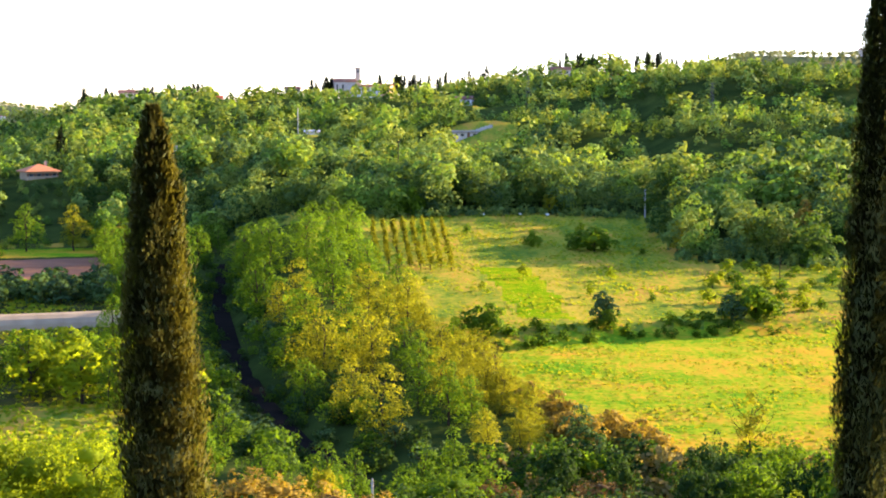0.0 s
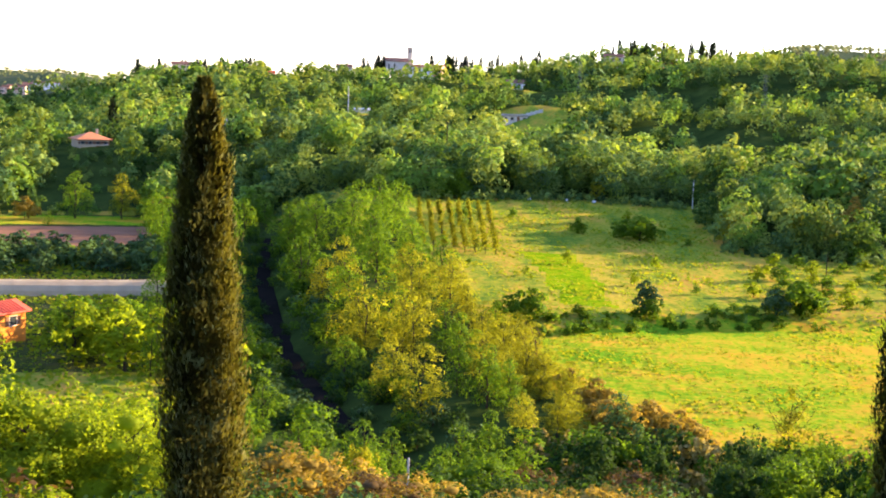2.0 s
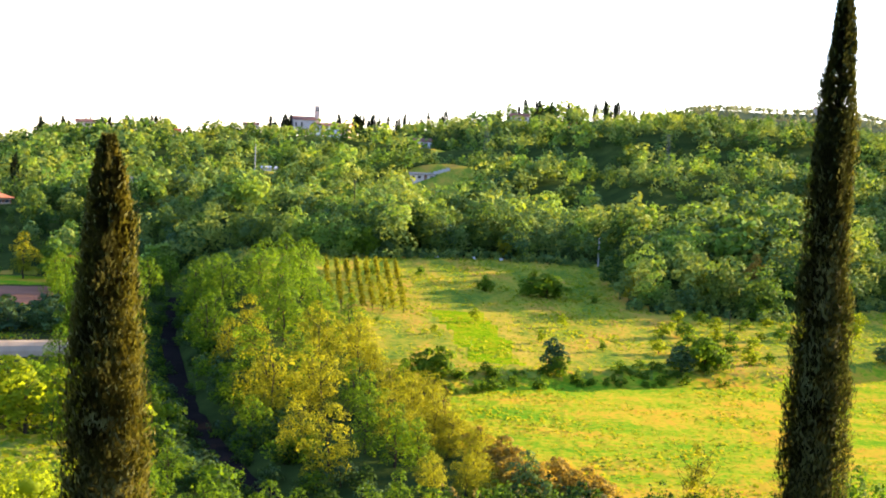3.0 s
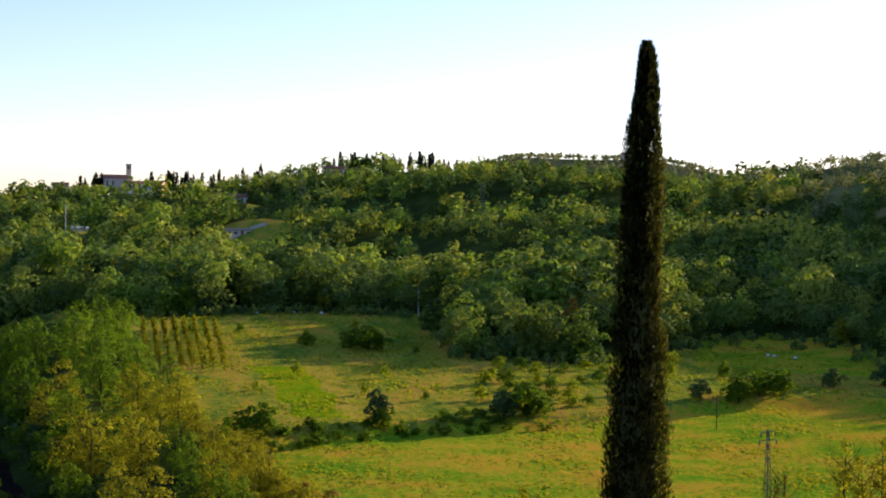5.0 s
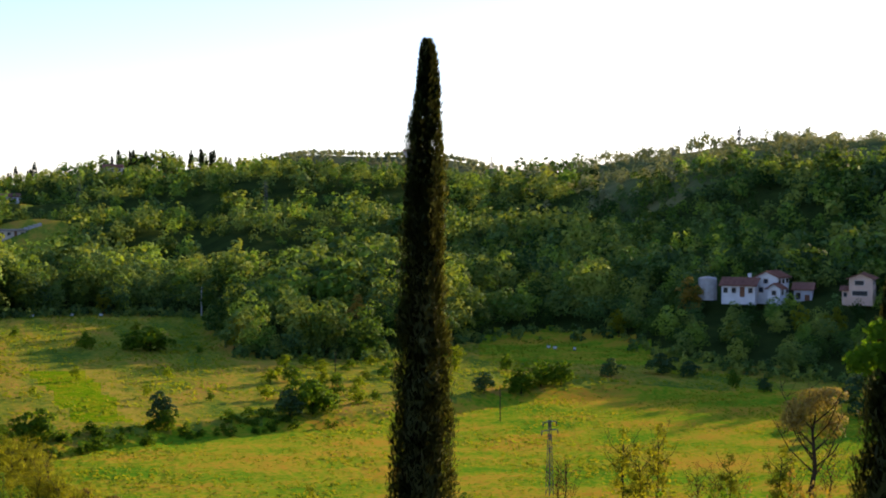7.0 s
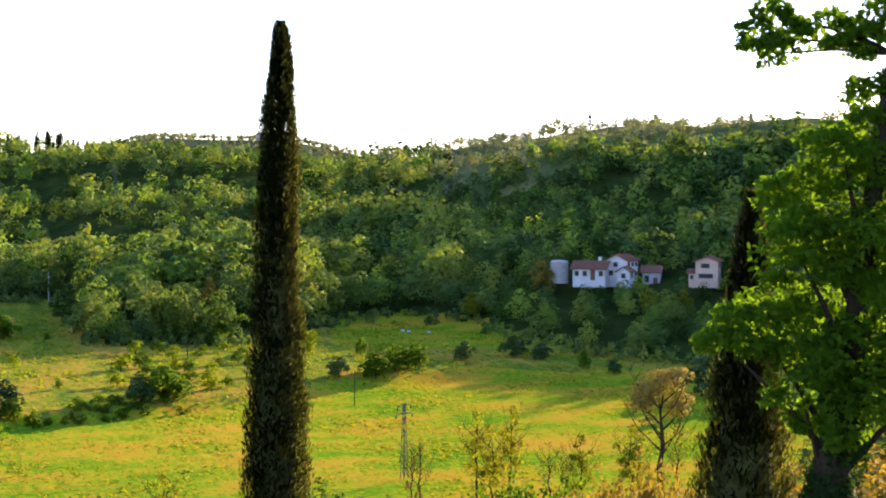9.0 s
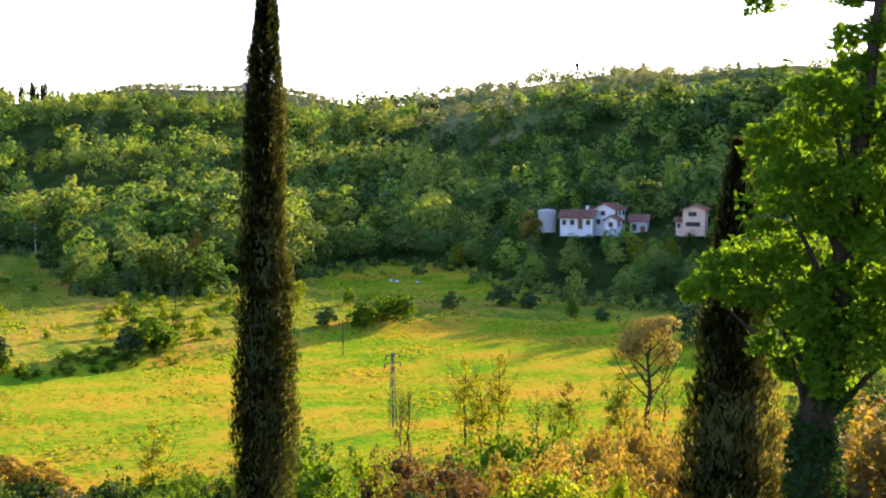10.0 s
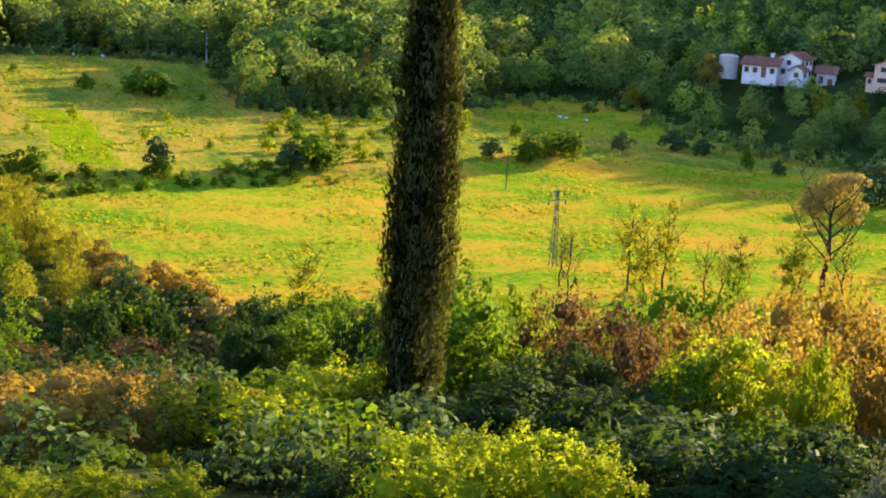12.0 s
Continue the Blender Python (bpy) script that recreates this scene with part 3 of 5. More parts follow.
mixed_wood("upper_wood", "distant wood below the ridge", pts, rng.uniform(4.5, 10.0, len(pts)) * stand(pts[:, 0] / 1.6, pts[:, 1] / 1.6) * np.where(pr > np.interp(pa, *B_RIDGE) - 70, np.interp(pa, [1, 3.5, 9, 14], [0.75, 1.05, 1.05, 0.7]), 1.0), rng, KINDS, 76, 0.10, clumps=6)
pts, pa, pr = scatter(rng, 21, 46, 400, 740, 7.0, lambda a, r: (r < np.interp(a, *B_RIDGE) + 30) & (r > np.interp(a, *B_RIDGE) - 225))
wood("hilltop_grove", "pale olive grove on the hilltop", pts, rng.uniform(2.4, 5.6, len(pts)) * stand(pts[:, 0], pts[:, 1]), rng, M_OLIVE, 56, 0.11, clumps=5)
pts, pa, pr = scatter(rng, -24, -9, 310, 420, 6.0, lambda a, r: (past_edge(a, r) > -4) & (past_edge(a, r) < 75) & clear(a, r))
hs = rng.uniform(5.0, 10.0, len(pts))
hs = np.where((pa > -17.6) & (pa < -14.4) & (pr > 330), 1.6 + 0.1 * hs, hs)
mixed_wood("valley_wood", "belt of broadleaf trees beyond the ploughed field", pts, hs, rng, KINDS, 330, 0.055)
pts, pa, pr = scatter(rng, 46, 75, 180, 500, 9, lambda a, r: past_edge(a, r) > 5)
wood("side_wood", "shaded wood on the steep valley side", pts, rng.uniform(6, 10, len(pts)), rng, M_WOOD, 40, 0.17, clumps=4)
pts, pa, pr = scatter(rng, 10, 24, 1050, 1500, 16, lambda a, r: r > 0)
ptb, pa, pr = scatter(rng, -26, -13, 1900, 3000, 34, lambda a, r: r > 0)
pts = np.concatenate([pts, ptb])
wood("far_grove", "hazy groves on the farthest hill", pts, rng.uniform(4, 7, len(pts)), rng, M_OLIVE, 16, 0.25, clumps=2)


# ---- cypresses ----


SPINDLE = ([0, 0.06, 0.25, 0.5, 0.75, 0.9, 0.97, 1.0], [0.55, 0.85, 1.0, 0.86, 0.66, 0.46, 0.33, 0.16])
TAPER = ([0, 0.3, 0.45, 0.6, 0.7, 0.8, 0.9, 0.97, 1.0], [0.85, 1.0, 0.90, 0.80, 0.70, 0.58, 0.42, 0.25, 0.13])
SLIM = ([0, 0.05, 0.2, 0.38, 0.46, 0.54, 0.73, 0.83, 0.92, 0.985, 1.0], [0.7, 0.95, 1.05, 1.0, 0.88, 0.76, 0.66, 0.60, 0.38, 0.25, 0.14])
CONE = ([0, 0.15, 0.35, 0.55, 0.75, 0.9, 1.0], [0.9, 1.0, 0.9, 0.66, 0.42, 0.26, 0.12])


def cypress_form(h, w, count, size, rng, form=SPINDLE):
    """Upright scaly tufts on a tall spindle: widest low down, blunt at the top."""
    n = max(40, count // 70)
    ct, ca_, amp = rng.random(n) ** 0.8, rng.uniform(0, 6.2832, n), rng.uniform(0.72, 1.14, n)
    k = rng.integers(n, size=count)
    loose = rng.random(count) < 0.3
    t = np.where(loose, rng.random(count) ** 0.85, np.clip(ct[k] + rng.normal(0, 0.016, count), 0, 1))
    prof = np.interp(t, *form)
    a = np.where(loose, rng.uniform(0, 6.2832, count), ca_[k] + rng.normal(0, 0.30, count))
    lump = np.where(loose, 0.9, amp[k]) * (1 + 0.08 * np.sin(3 * a + 9 * t) + 0.06 * np.sin(5 * a - 31 * t + 1))
    r = 0.5 * w * prof * lump * (0.70 + 0.36 * rng.random(count) ** 0.5)
    c = np.stack([r * np.cos(a), r * np.sin(a), h * (0.03 + 0.97 * t)], 1)
    up = np.stack([np.cos(a) * 0.25, np.sin(a) * 0.25, np.ones(count)], 1) + 0.30 * rng.normal(size=(count, 3))
    up /= np.linalg.norm(up, axis=1, keepdims=True)
    out = np.stack([np.cos(a), np.sin(a), np.zeros(count)], 1) + 0.7 * rng.normal(size=(count, 3))
    side = np.cross(up, out)
    side /= np.linalg.norm(side, axis=1, keepdims=True)
    s = size * rng.uniform(0.6, 1.5, (count, 1))
    v = np.stack([c - up * s, c - side * s * 0.33, c + up * s * 1.7, c + side * s * 0.33], 1).reshape(-1, 3)
    soft = np.stack([np.cos(a), np.sin(a), 0.25 + 0 * a], 1) + 0.18 * rng.normal(size=(count, 3))
    soft /= np.linalg.norm(soft, axis=1, keepdims=True)
    return v, np.arange(4 * count).reshape(count, 4), np.repeat(soft, 4, 0)


def near_cypress(place, h, w, count, size, seed, label, lean=(0, 0), turn=0.0, form=SPINDLE):
    rng = np.random.default_rng(seed)
    root = new("cypress")
    root.matrix_basis = Matrix.LocRotScale(place, Euler((radians(lean[0]), radians(lean[1]), turn)), None)
    v, f, nn = cypress_form(h, w, count, size, rng, form)
    crown = new("crown", mesh_of("crown", v, f, M_CYP, normals=nn))
    crown.parent = root
    bm = bmesh.new()
    tube(bm, [(0, 0, -1), (0, 0, h * 0.3), (0.05, 0, h * 0.65), (0, 0, h * 0.95)], [w * 0.16, w * 0.13, w * 0.08, w * 0.02], 8)
    for k in range(60):
        z = h * (0.05 + 0.85 * k / 60)
        a = k * 2.4
        rr = w * 0.34 * (1 - 0.6 * k / 60)
        tube(bm, [(0, 0, z), (rr * 0.7 * math.cos(a), rr * 0.7 * math.sin(a), z + 0.5), (rr * math.cos(a), rr * math.sin(a), z + 1.3)], [0.05, 0.035, 0.012], 4)
    trunk = new("trunk", bm_mesh("trunk", bm, M_BARK))
    trunk.parent = root
    bm = bmesh.new()
    ts = [0.01 + 0.8 * k / 24 for k in range(25)]
    tube(bm, [(0.05 * math.sin(t * 40), 0.05 * math.cos(t * 33), h * t) for t in ts], [0.33 * w * float(np.interp(t, *form)) * (1 + 0.08 * math.sin(t * 90)) for t in ts], 14)
    inner = new("inner_foliage", bm_mesh("inner_foliage", bm, M_CYP))
    inner.parent = root
    return tagged(root, label, "cypress", "tall cypresses on the near slope")


p1 = at_ground(-11.2, 40)
near_cypress(p1, 30.2 - p1.z, 2.42, 40000, 0.066, 1, "tall cypress with brownish green foliage on the near slope", lean=(0, -0.9), form=TAPER)
p2 = at_ground(16.75, 50)
near_cypress(p2, 36.0 - p2.z, 2.12, 40000, 0.07, 2, "tallest slim dark cypress with a blunt thin top", lean=(0, 0.9), form=SLIM)
p3 = at_ground(35.4, 42)
near_cypress(p3, 30.1 - p3.z, 3.15, 28000, 0.076, 3, "dark bushy cypress beside a leafy broadleaf tree", lean=(0, 1.8), form=CONE)


# far cypresses on the ridges and slopes
rng = np.random.default_rng(21)
far_crown = []
for k in range(3):
    v, f, nn = cypress_form(1.0, rng.uniform(0.2, 0.3), 260, 0.055, rng)
    far_crown.append(mesh_of("crown", v, f, M_CYPFAR, normals=nn))
bm = bmesh.new()
tube(bm, [(0, 0, -0.1), (0, 0, 0.4), (0, 0, 0.9)], [0.02, 0.018, 0.006], 5)
far_trunk = bm_mesh("trunk", bm, M_BARK)


def far_cypress(bearing, r, h, label="slim dark cypress on the distant ridge", group="ridge cypresses"):
    root = new("cypress")
    root.matrix_basis = Matrix.LocRotScale(at_ground(bearing, r), Euler((0, 0, rng.uniform(0, 6))), (h, h, h))
    for nm, me in (("trunk", far_trunk), ("crown", far_crown[rng.integers(3)])):
        ob = new(nm, me)
        ob.parent = root
    tagged(root, label, "cypress", group)


def ridge(bearing):
    return float(np.interp(bearing, *B_RIDGE))


for a0, a1, n in ((-14.2, -9.5, 44), (-5.3, -4.4, 10), (-2.6, -1.6, 9), (-1.6, 2.0, 24), (4.6, 9.6, 26)):
    for k in range(n):
        b = rng.uniform(a0, a1)
        far_cypress(b, ridge(b) - rng.uniform(-12, 30), rng.uniform(7.5, 13.5) * ridge(b) / 950)
for b, d, h in ((29.5, 0, 8), (35.8, 5, 7), (37.6, 0, 7), (-15.0, 470, 12)):
    far_cypress(b, d if d > 100 and d < 600 else ridge(b) - 5, h, "single dark cypress on the hillside", "single cypresses")

# ---- the big broadleaf tree on the near slope ----
# clumps of its crown: metres to the side, along and up from the foot of the trunk, and radius
BIG_CLUMPS = [(1.2, 0.3, 14.2, 0.95), (0.5, -0.4, 13.0, 1.1), (-0.4, 0.4, 11.9, 1.1), (-0.5, -0.5, 10.8, 1.2), (0.9, 0.0, 10.8, 1.5), (-1.4, 0.2, 8.9, 1.25),
              (-2.15, -0.2, 8.6, 0.75), (-0.2, 0.7, 8.9, 1.4), (0.9, -0.5, 8.5, 1.2), (-0.4, -0.3, 7.6, 1.05), (2.0, 0.5, 12.5, 1.6), (2.6, -0.4, 9.8, 1.9),
              (-0.7, 0.3, 15.75, 0.62), (0.2, 0.0, 15.9, 0.66), (1.0, -0.3, 15.8, 0.75), (2.0, 0.4, 15.9, 0.9), (-1.0, 0.0, 15.4, 0.5), (-1.5, 0.1, 15.8, 0.52), (-1.15, 0.2, 16.35, 0.5), (3.3, 0.2, 14.6, 2.0), (-0.2, 0.2, 6.9, 0.55), (1.4, -0.5, 7.7, 1.1), (2.6, 0.2, 7.9, 1.2), (0.5, -0.6, 6.9, 0.7),
              (1.0, 0.4, 18.2, 1.6), (3.0, 0.6, 17.5, 1.8), (4.2, 0.0, 11.6, 2.0)]
rng = np.random.default_rng(31)
bp_ = at_ground(38.5, 34)
big = new("broadleaf_tree")
big.matrix_basis = Matrix.LocRotScale(bp_, Euler((0, 0, radians(-38.5))), None)
sprays = []
for x, y, z, s in BIG_CLUMPS:
    for k in range(9):
        d = Vector(rng.normal(size=3)).normalized() * s * rng.uniform(0.55, 0.95)
        q = s * rng.uniform(0.26, 0.46)
        sprays.append((x + d.x, y + d.y, z + d.z * 0.85, q, q, q * rng.uniform(0.5, 0.8)))
v, f, nn = clump_cloud(sprays, 46000, 0.064, rng, 0.35, 1.0, 1.45)
v2, f2, nn = clump_cloud([(x, y, z, s * 0.92, s * 0.92, s * 0.8) for x, y, z, s in BIG_CLUMPS], 14000, 0.09, rng, 0.4, 0.9, 1.2)
v, f = np.concatenate([v, v2]), np.concatenate([f, f2 + len(v)])
ob = new("crown", mesh_of("crown", v, f, M_BIG))
ob.parent = big
bm = bmesh.new()
tube(bm, [(0, 0, -1), (0.05, 0, 2.5), (0.25, 0, 5.5), (0.8, 0, 9), (1.2, 0, 12.5), (1.6, 0, 16)], [0.55, 0.48, 0.42, 0.3, 0.2, 0.08], 10)
for x, y, z, s in BIG_CLUMPS:
    zt = max(4.5, z - 2.6)
    tx = float(np.interp(zt, [2.5, 5.5, 9, 12.5, 16], [0.05, 0.25, 0.8, 1.2, 1.6]))
    if z > 15:
        zt, tx = 15.3, 1.6
    tube(bm, [(tx, 0, zt), ((x + tx) / 2, y * 0.6, (z + zt) / 2 + 0.1), (x, y, z)], [0.11, 0.07, 0.02] if z < 15 else [0.05, 0.035, 0.015], 5)
ob = new("trunk", bm_mesh("trunk", bm, M_BARK))
ob.parent = big
v, f, nn = clump_cloud([(0.05, 0, 1.2, 0.75, 0.75, 1.8), (0.2, 0, 4.0, 0.6, 0.6, 2.0), (0.5, 0, 6.8, 0.5, 0.5, 2.0)], 9000, 0.07, rng, 0.75)
v = v * (1.15, 1.15, 1.0)
ob = tagged(new("ivy", mesh_of("ivy", v, f, M_DARK)), "dark ivy round the trunk")
ob.parent = big
tagged(big, "leafy broadleaf tree with bright green leaves and ivied trunk", "tree")

# ---- trees along the stream ----
rng = np.random.default_rng(41)
YEL = [Plant("bankside_tree", 9, 7.5, 2800, 0.128, M_YELLOW, 50 + k, n=13, girth=0.16, twigs=2, fill=0.5, low=0.08) for k in range(3)]
GRN = [Plant("bankside_tree", 11, 9, 2200, 0.18, M_GREEN, 60 + k, n=13, girth=0.2, low=0.08) for k in range(3)]
DRK = [Plant("bankside_tree", 8, 7, 1500, 0.20, M_WOOD, 70 + k, n=11, girth=0.15, low=0.08)
        for k in range(2)]
GARD = [Plant("garden_tree", 4.5, 4.6, 1000, 0.18, m, 75 + k, n=10, girth=0.1, low=0.1) for k, m in enumerate((M_GREEN, M_GREEN, M_LIME))]
TANB = [Plant("thicket_bush", 4, 5.5, 1100, 0.15, M_TAN, 80 + k, n=8, low=0.1, girth=0.05, limbs=9, twigs=5, fill=0.4, long=1.6) for k in range(2)]

placed = []


def free(p, gap):
    if any((p.x - q.x) ** 2 + (p.y - q.y) ** 2 < gap * gap for q in placed):
        return False
    placed.append(p)
    return True


def pick(kinds):
    return kinds[rng.integers(len(kinds))]


for k in range(1500):
    b, r = rng.uniform(-9, 34), math.sqrt(rng.uniform(105 ** 2, 300 ** 2))
    if b < -3.9:
        ok = 120 < r < 262 and b > -8.2
    else:
        ok = r < float(np.interp(b, *OUTER)) - 1
    p = at_ground(b, r)
    d = float(off_stream(p.x, p.y))
    side = b > float(np.interp(r, [104, 119, 137, 160, 195, 235, 300], [8, -3, -6, -7.6, -8.6, -9, -8.8])) or b > 8
    if not ok or not side or d < 3.2 or not free(p, 3.3 if r < 170 else 4.6):
        continue
    t = rng.uniform(0, 6.28)
    if r > 196:
        pick(GRN).put(p, rng.uniform(0.7, 0.95), t, "full green bankside tree beside the terraced field", group="trees along the stream")
    elif b < 4.5 and d > 5:
        q = rng.random()
        if q < 0.72:
            pick(YEL).put(p, rng.uniform(0.75, 1.05) * float(np.interp(b, [-3, 0, 3.5], [1.0, 0.72, 0.42])), t, "yellow green bankside tree in low evening sun", group="trees along the stream")
        else:
            pick(GRN).put(p, rng.uniform(0.6, 0.8) * float(np.interp(b, [-3, 0, 3.5], [1.0, 0.8, 0.5])), t, "green bankside tree among yellower ones", group="trees along the stream")
    elif b < 8 and d > 5:
        if rng.random() < 0.6:
            pick(TANB).put(p, rng.uniform(0.8, 1.2), t, "twiggy tan thicket at the meadow's edge", "bush", "thickets by the meadow")
        else:
            pick(DRK).put(p, rng.uniform(0.45, 0.7), t, "dark green shrub at the meadow's edge", "bush", "shrubs by the meadow")
    elif rng.random() < 0.8:
        pick([DRK[0], DRK[1], GRN[0], GRN[2]]).put(p, rng.uniform(0.35, 0.55), t, "green shrub between the stream and the meadow", "bush", "shrubs by the meadow")

# low hedge and thicket between the stream and the meadow
EDGE = [Plant("meadow_edge_bush", 3.0, 4.0, 620, 0.17, m, 170 + k, n=9, shoots=8, low=0.05, girth=0.05) for k, m in enumerate((M_DARK, M_GREEN, M_STRAW))]
for k in range(74):
    b, r = rng.uniform(2.0, 17.0), rng.uniform(108, 119)
    EDGE[k % 3].put(at_ground(b, r), rng.uniform(0.75, 1.3), k, ("dark leafy", "fresh green", "straw coloured twiggy")[k % 3] + " bush in the hedge below the meadow", "bush", "hedge below the meadow", rng.uniform(0.9, 1.3))
for k in range(22):
    b = rng.uniform(3.2, 9.0)
    TANB[k % 2].put(at_ground(b, float(np.interp(b, *OUTER)) - rng.uniform(0, 8)), rng.uniform(0.6, 0.95), k, "twiggy tan thicket at the meadow's edge", "bush", "thickets by the meadow")

for k in range(26):
    b = rng.uniform(-0.8, 4.0)
    YEL[k % 3].put(at_ground(b, float(np.interp(b, *OUTER)) - rng.uniform(0, 24)), rng.uniform(0.36, 0.55), k, "low yellow green tree by the meadow's corner", group="trees along the stream", wide=1.2)

# the other bank
for k in range(420):
    b, r = rng.uniform(-13.5, 3), math.sqrt(rng.uniform(86 ** 2, 330 ** 2))
    p = at_ground(b, r)
    d = float(off_stream(p.x, p.y))
    side = b < float(np.interp(r, [104, 119, 137, 160, 195, 235, 300], [8, -3, -6, -7.6, -8.6, -9, -8.8]))
    if not side or d < (4.4 if r < 170 else 5.0) or d > (17 if r < 200 else 30) or not free(p, 4.2):
        continue
    t = rng.uniform(0, 6.28)
    s = rng.uniform(0.22, 0.3) + 0.02 * min(d, 12) if r < 170 else rng.uniform(0.55, 0.8)
    pick(GRN).put(p, s, t, "fresh green tree on the shaded bank of the stream", group="trees along the stream")

# undergrowth down to the water, mostly in leaves coloured dark as shade
UNDER = [Plant("bank_bush", 2.4, 3.6, 230, 0.18, m, 180 + k, n=8, shoots=8, low=0.05, girth=0.05, limbs=3) for k, m in enumerate((M_DARK, M_WOOD, M_DARK, M_GREEN))]
for k in range(1500):
    b, r = rng.uniform(-9.6, 6), math.sqrt(rng.uniform(106 ** 2, 300 ** 2))
    p = at_ground(b, r)
    d = float(off_stream(p.x, p.y))
    if 0.9 < d < 8.5 and b < 6:
        UNDER[k % 4].put(p, rng.uniform(0.6, 1.2) * (0.6 if d < 3 else 1.0), k, "undergrowth on the bank of the stream, its leaves mostly coloured dark as shade", "bush", "undergrowth along the stream", rng.uniform(0.9, 1.3))

# ---- gardens and fields beyond the first cypress ----
for k in range(150):
    b, r = rng.uniform(-23, -11), rng.uniform(150, 186)
    p = at_ground(b, r)
    if abs(b + 19.2) < 2.4 and r < 196 or not free(p, 4.2):
        continue
    pick(GARD).put(p, (30 - 0.147 * r) / 4.3 * rng.uniform(0.75, 1.1), rng.uniform(0, 6.28), "rounded green garden tree near the orange house", group="garden trees", wide=1.25)
SD2 = [Plant("hedge_shrub", 4, 4.6, 600, 0.26, M_WOOD, 92 + k, n=9, low=0.05, girth=0.08) for k in range(2)]
for k in range(150):
    b, r = rng.uniform(-24, -10.5), rng.uniform(228, 256)
    p = at_ground(b, r)
    if free(p, 3.6):
        pick(SD2).put(p, rng.uniform(0.8, 1.2), rng.uniform(0, 6.28), "dark green hedge shrub beside the ploughed field", "bush", "hedge by the ploughed field", 1.3)
for b, r, s, kind in ((-16.4, 322, 0.95, GRN[1]), (-14.6, 322, 1.15, YEL[0]), (-18.3, 318, 0.8, TANB[0]), (-12.9, 318, 0.9, TANB[1]), (-13.6, 325, 0.8, GRN[0]), (-17.4, 306, 0.3, GRN[2]), (-20.5, 322, 0.9, GRN[2])):
    kind.put(at_ground(b, r), s * (1.6 if kind in TANB else 1), b * 3, "young tree standing free behind the ploughed field", group="trees by the ploughed field")

# ---- shrubs and young trees on the terraces ----
SHRUB = [Plant("field_shrub", 4, 4.6, 1200, 0.19, M_GREEN, 90 + k, n=8, low=0.12, girth=0.08) for k in range(3)]
SDARK = [Plant("field_shrub", 4, 4.6, 1200, 0.19, M_WOOD, 94 + k, n=8, low=0.12, girth=0.08) for k in range(2)]
SCRUB = [Plant("field_scrub", 4, 4.6, 260, 0.3, M_GREEN, 97 + k, n=8, low=0.1, girth=0.08, limbs=0) for k in range(2)]
for b, r, s, w, kind in ((6.45, 192, 0.95, 0.8, SDARK[0]), (6.75, 190, 0.6, 1.0, SHRUB[0]), (11.6, 200, 0.8, 1.2, SDARK[1]), (12.5, 202, 1.05, 1.1, SHRUB[0]), (12.95, 204, 0.8, 1.0, SHRUB[1]), (6.1, 266, 1.0, 1.7, SHRUB[0]), (5.4, 268, 0.7, 1.4, SHRUB[2]), (3.6, 270, 0.7, 1.0, SHRUB[1]), (1.9, 180, 0.9, 0.9, SHRUB[2]), (1.2, 179, 0.75, 1.0, SHRUB[0]), (0.5, 179, 0.55, 1.0, SHRUB[1]), (19.4, 224, 0.7, 1.2, SDARK[1]), (20.9, 228, 0.85, 1.3, SHRUB[0]), (21.7, 232, 0.9, 1.4, SHRUB[1]), (22.5, 234, 0.85, 1.2, SHRUB[2])):
    kind.put(at_ground(b, r), s * 1.15, b * 7 + r, "bushy green shrub on the terraced field", "bush", "shrubs on the terraces", w * 1.1)
for b, r, s, w, kind in ((20.3, 250, 0.75, 0.9, SHRUB[2]), (24.5, 246, 0.8, 1.3, SDARK[0]), (26.5, 252, 0.9, 1.6, SDARK[1]), (27.6, 250, 0.7, 1.4, SDARK[0]), (29.3, 240, 0.75, 0.7, SHRUB[1]), (30.5, 238, 0.6, 1.2, SDARK[1]), (34.3, 216, 1.5, 1.3, SDARK[0]), (35.5, 210, 1.7, 1.3, SDARK[1]), (8.0, 262, 0.35, 1.0, SHRUB[2]), (22.4, 236, 0.7, 0.9, SHRUB[0]), (-1.2, 316, 1.7, 0.7, SHRUB[1]), (-1.7, 316, 1.5, 0.8, SHRUB[0]), (14.6, 260, 0.8, 1.2, SHRUB[0]), (17.9, 262, 0.6, 1.2, SHRUB[1])):
    kind.put(at_ground(b, r), s, b * 7 + r, "bushy green shrub on the terraced field", "bush", "shrubs on the terraces", w)
for k in range(84):
    b = rng.uniform(0.2, 13.5)
    SCRUB[k % 2].put(at_ground(b, float(terr(b)) + rng.uniform(-1, 6)), rng.uniform(0.16, 0.4), k, "low scrub along the terrace bank", "bush", "scrub along the terrace bank", rng.uniform(1.0, 1.8))
YOUNG = [Plant("orchard_tree", 3.0, 3.0, 420, 0.19, m, 100 + k, n=7, low=0.15, girth=0.06) for k, m in enumerate((M_LIME, M_GREEN))]
for row in range(6):
    for k in range(9):
        b, r = 10.6 + k * 0.9 + rng.uniform(-0.2, 0.2) + row * 0.12, float(terr(10.6 + k * 0.9)) + 10 + row * 8.2 + rng.uniform(-1.2, 1.2)
        if r < float(np.interp(b, *B_WOOD)) - 4 and rng.random() < 0.85:
            YOUNG[k % 2].put(at_ground(b, r), rng.uniform(0.45, 0.85), k + row, "young orchard tree in a loose row", group="orchard trees", wide=1.5)
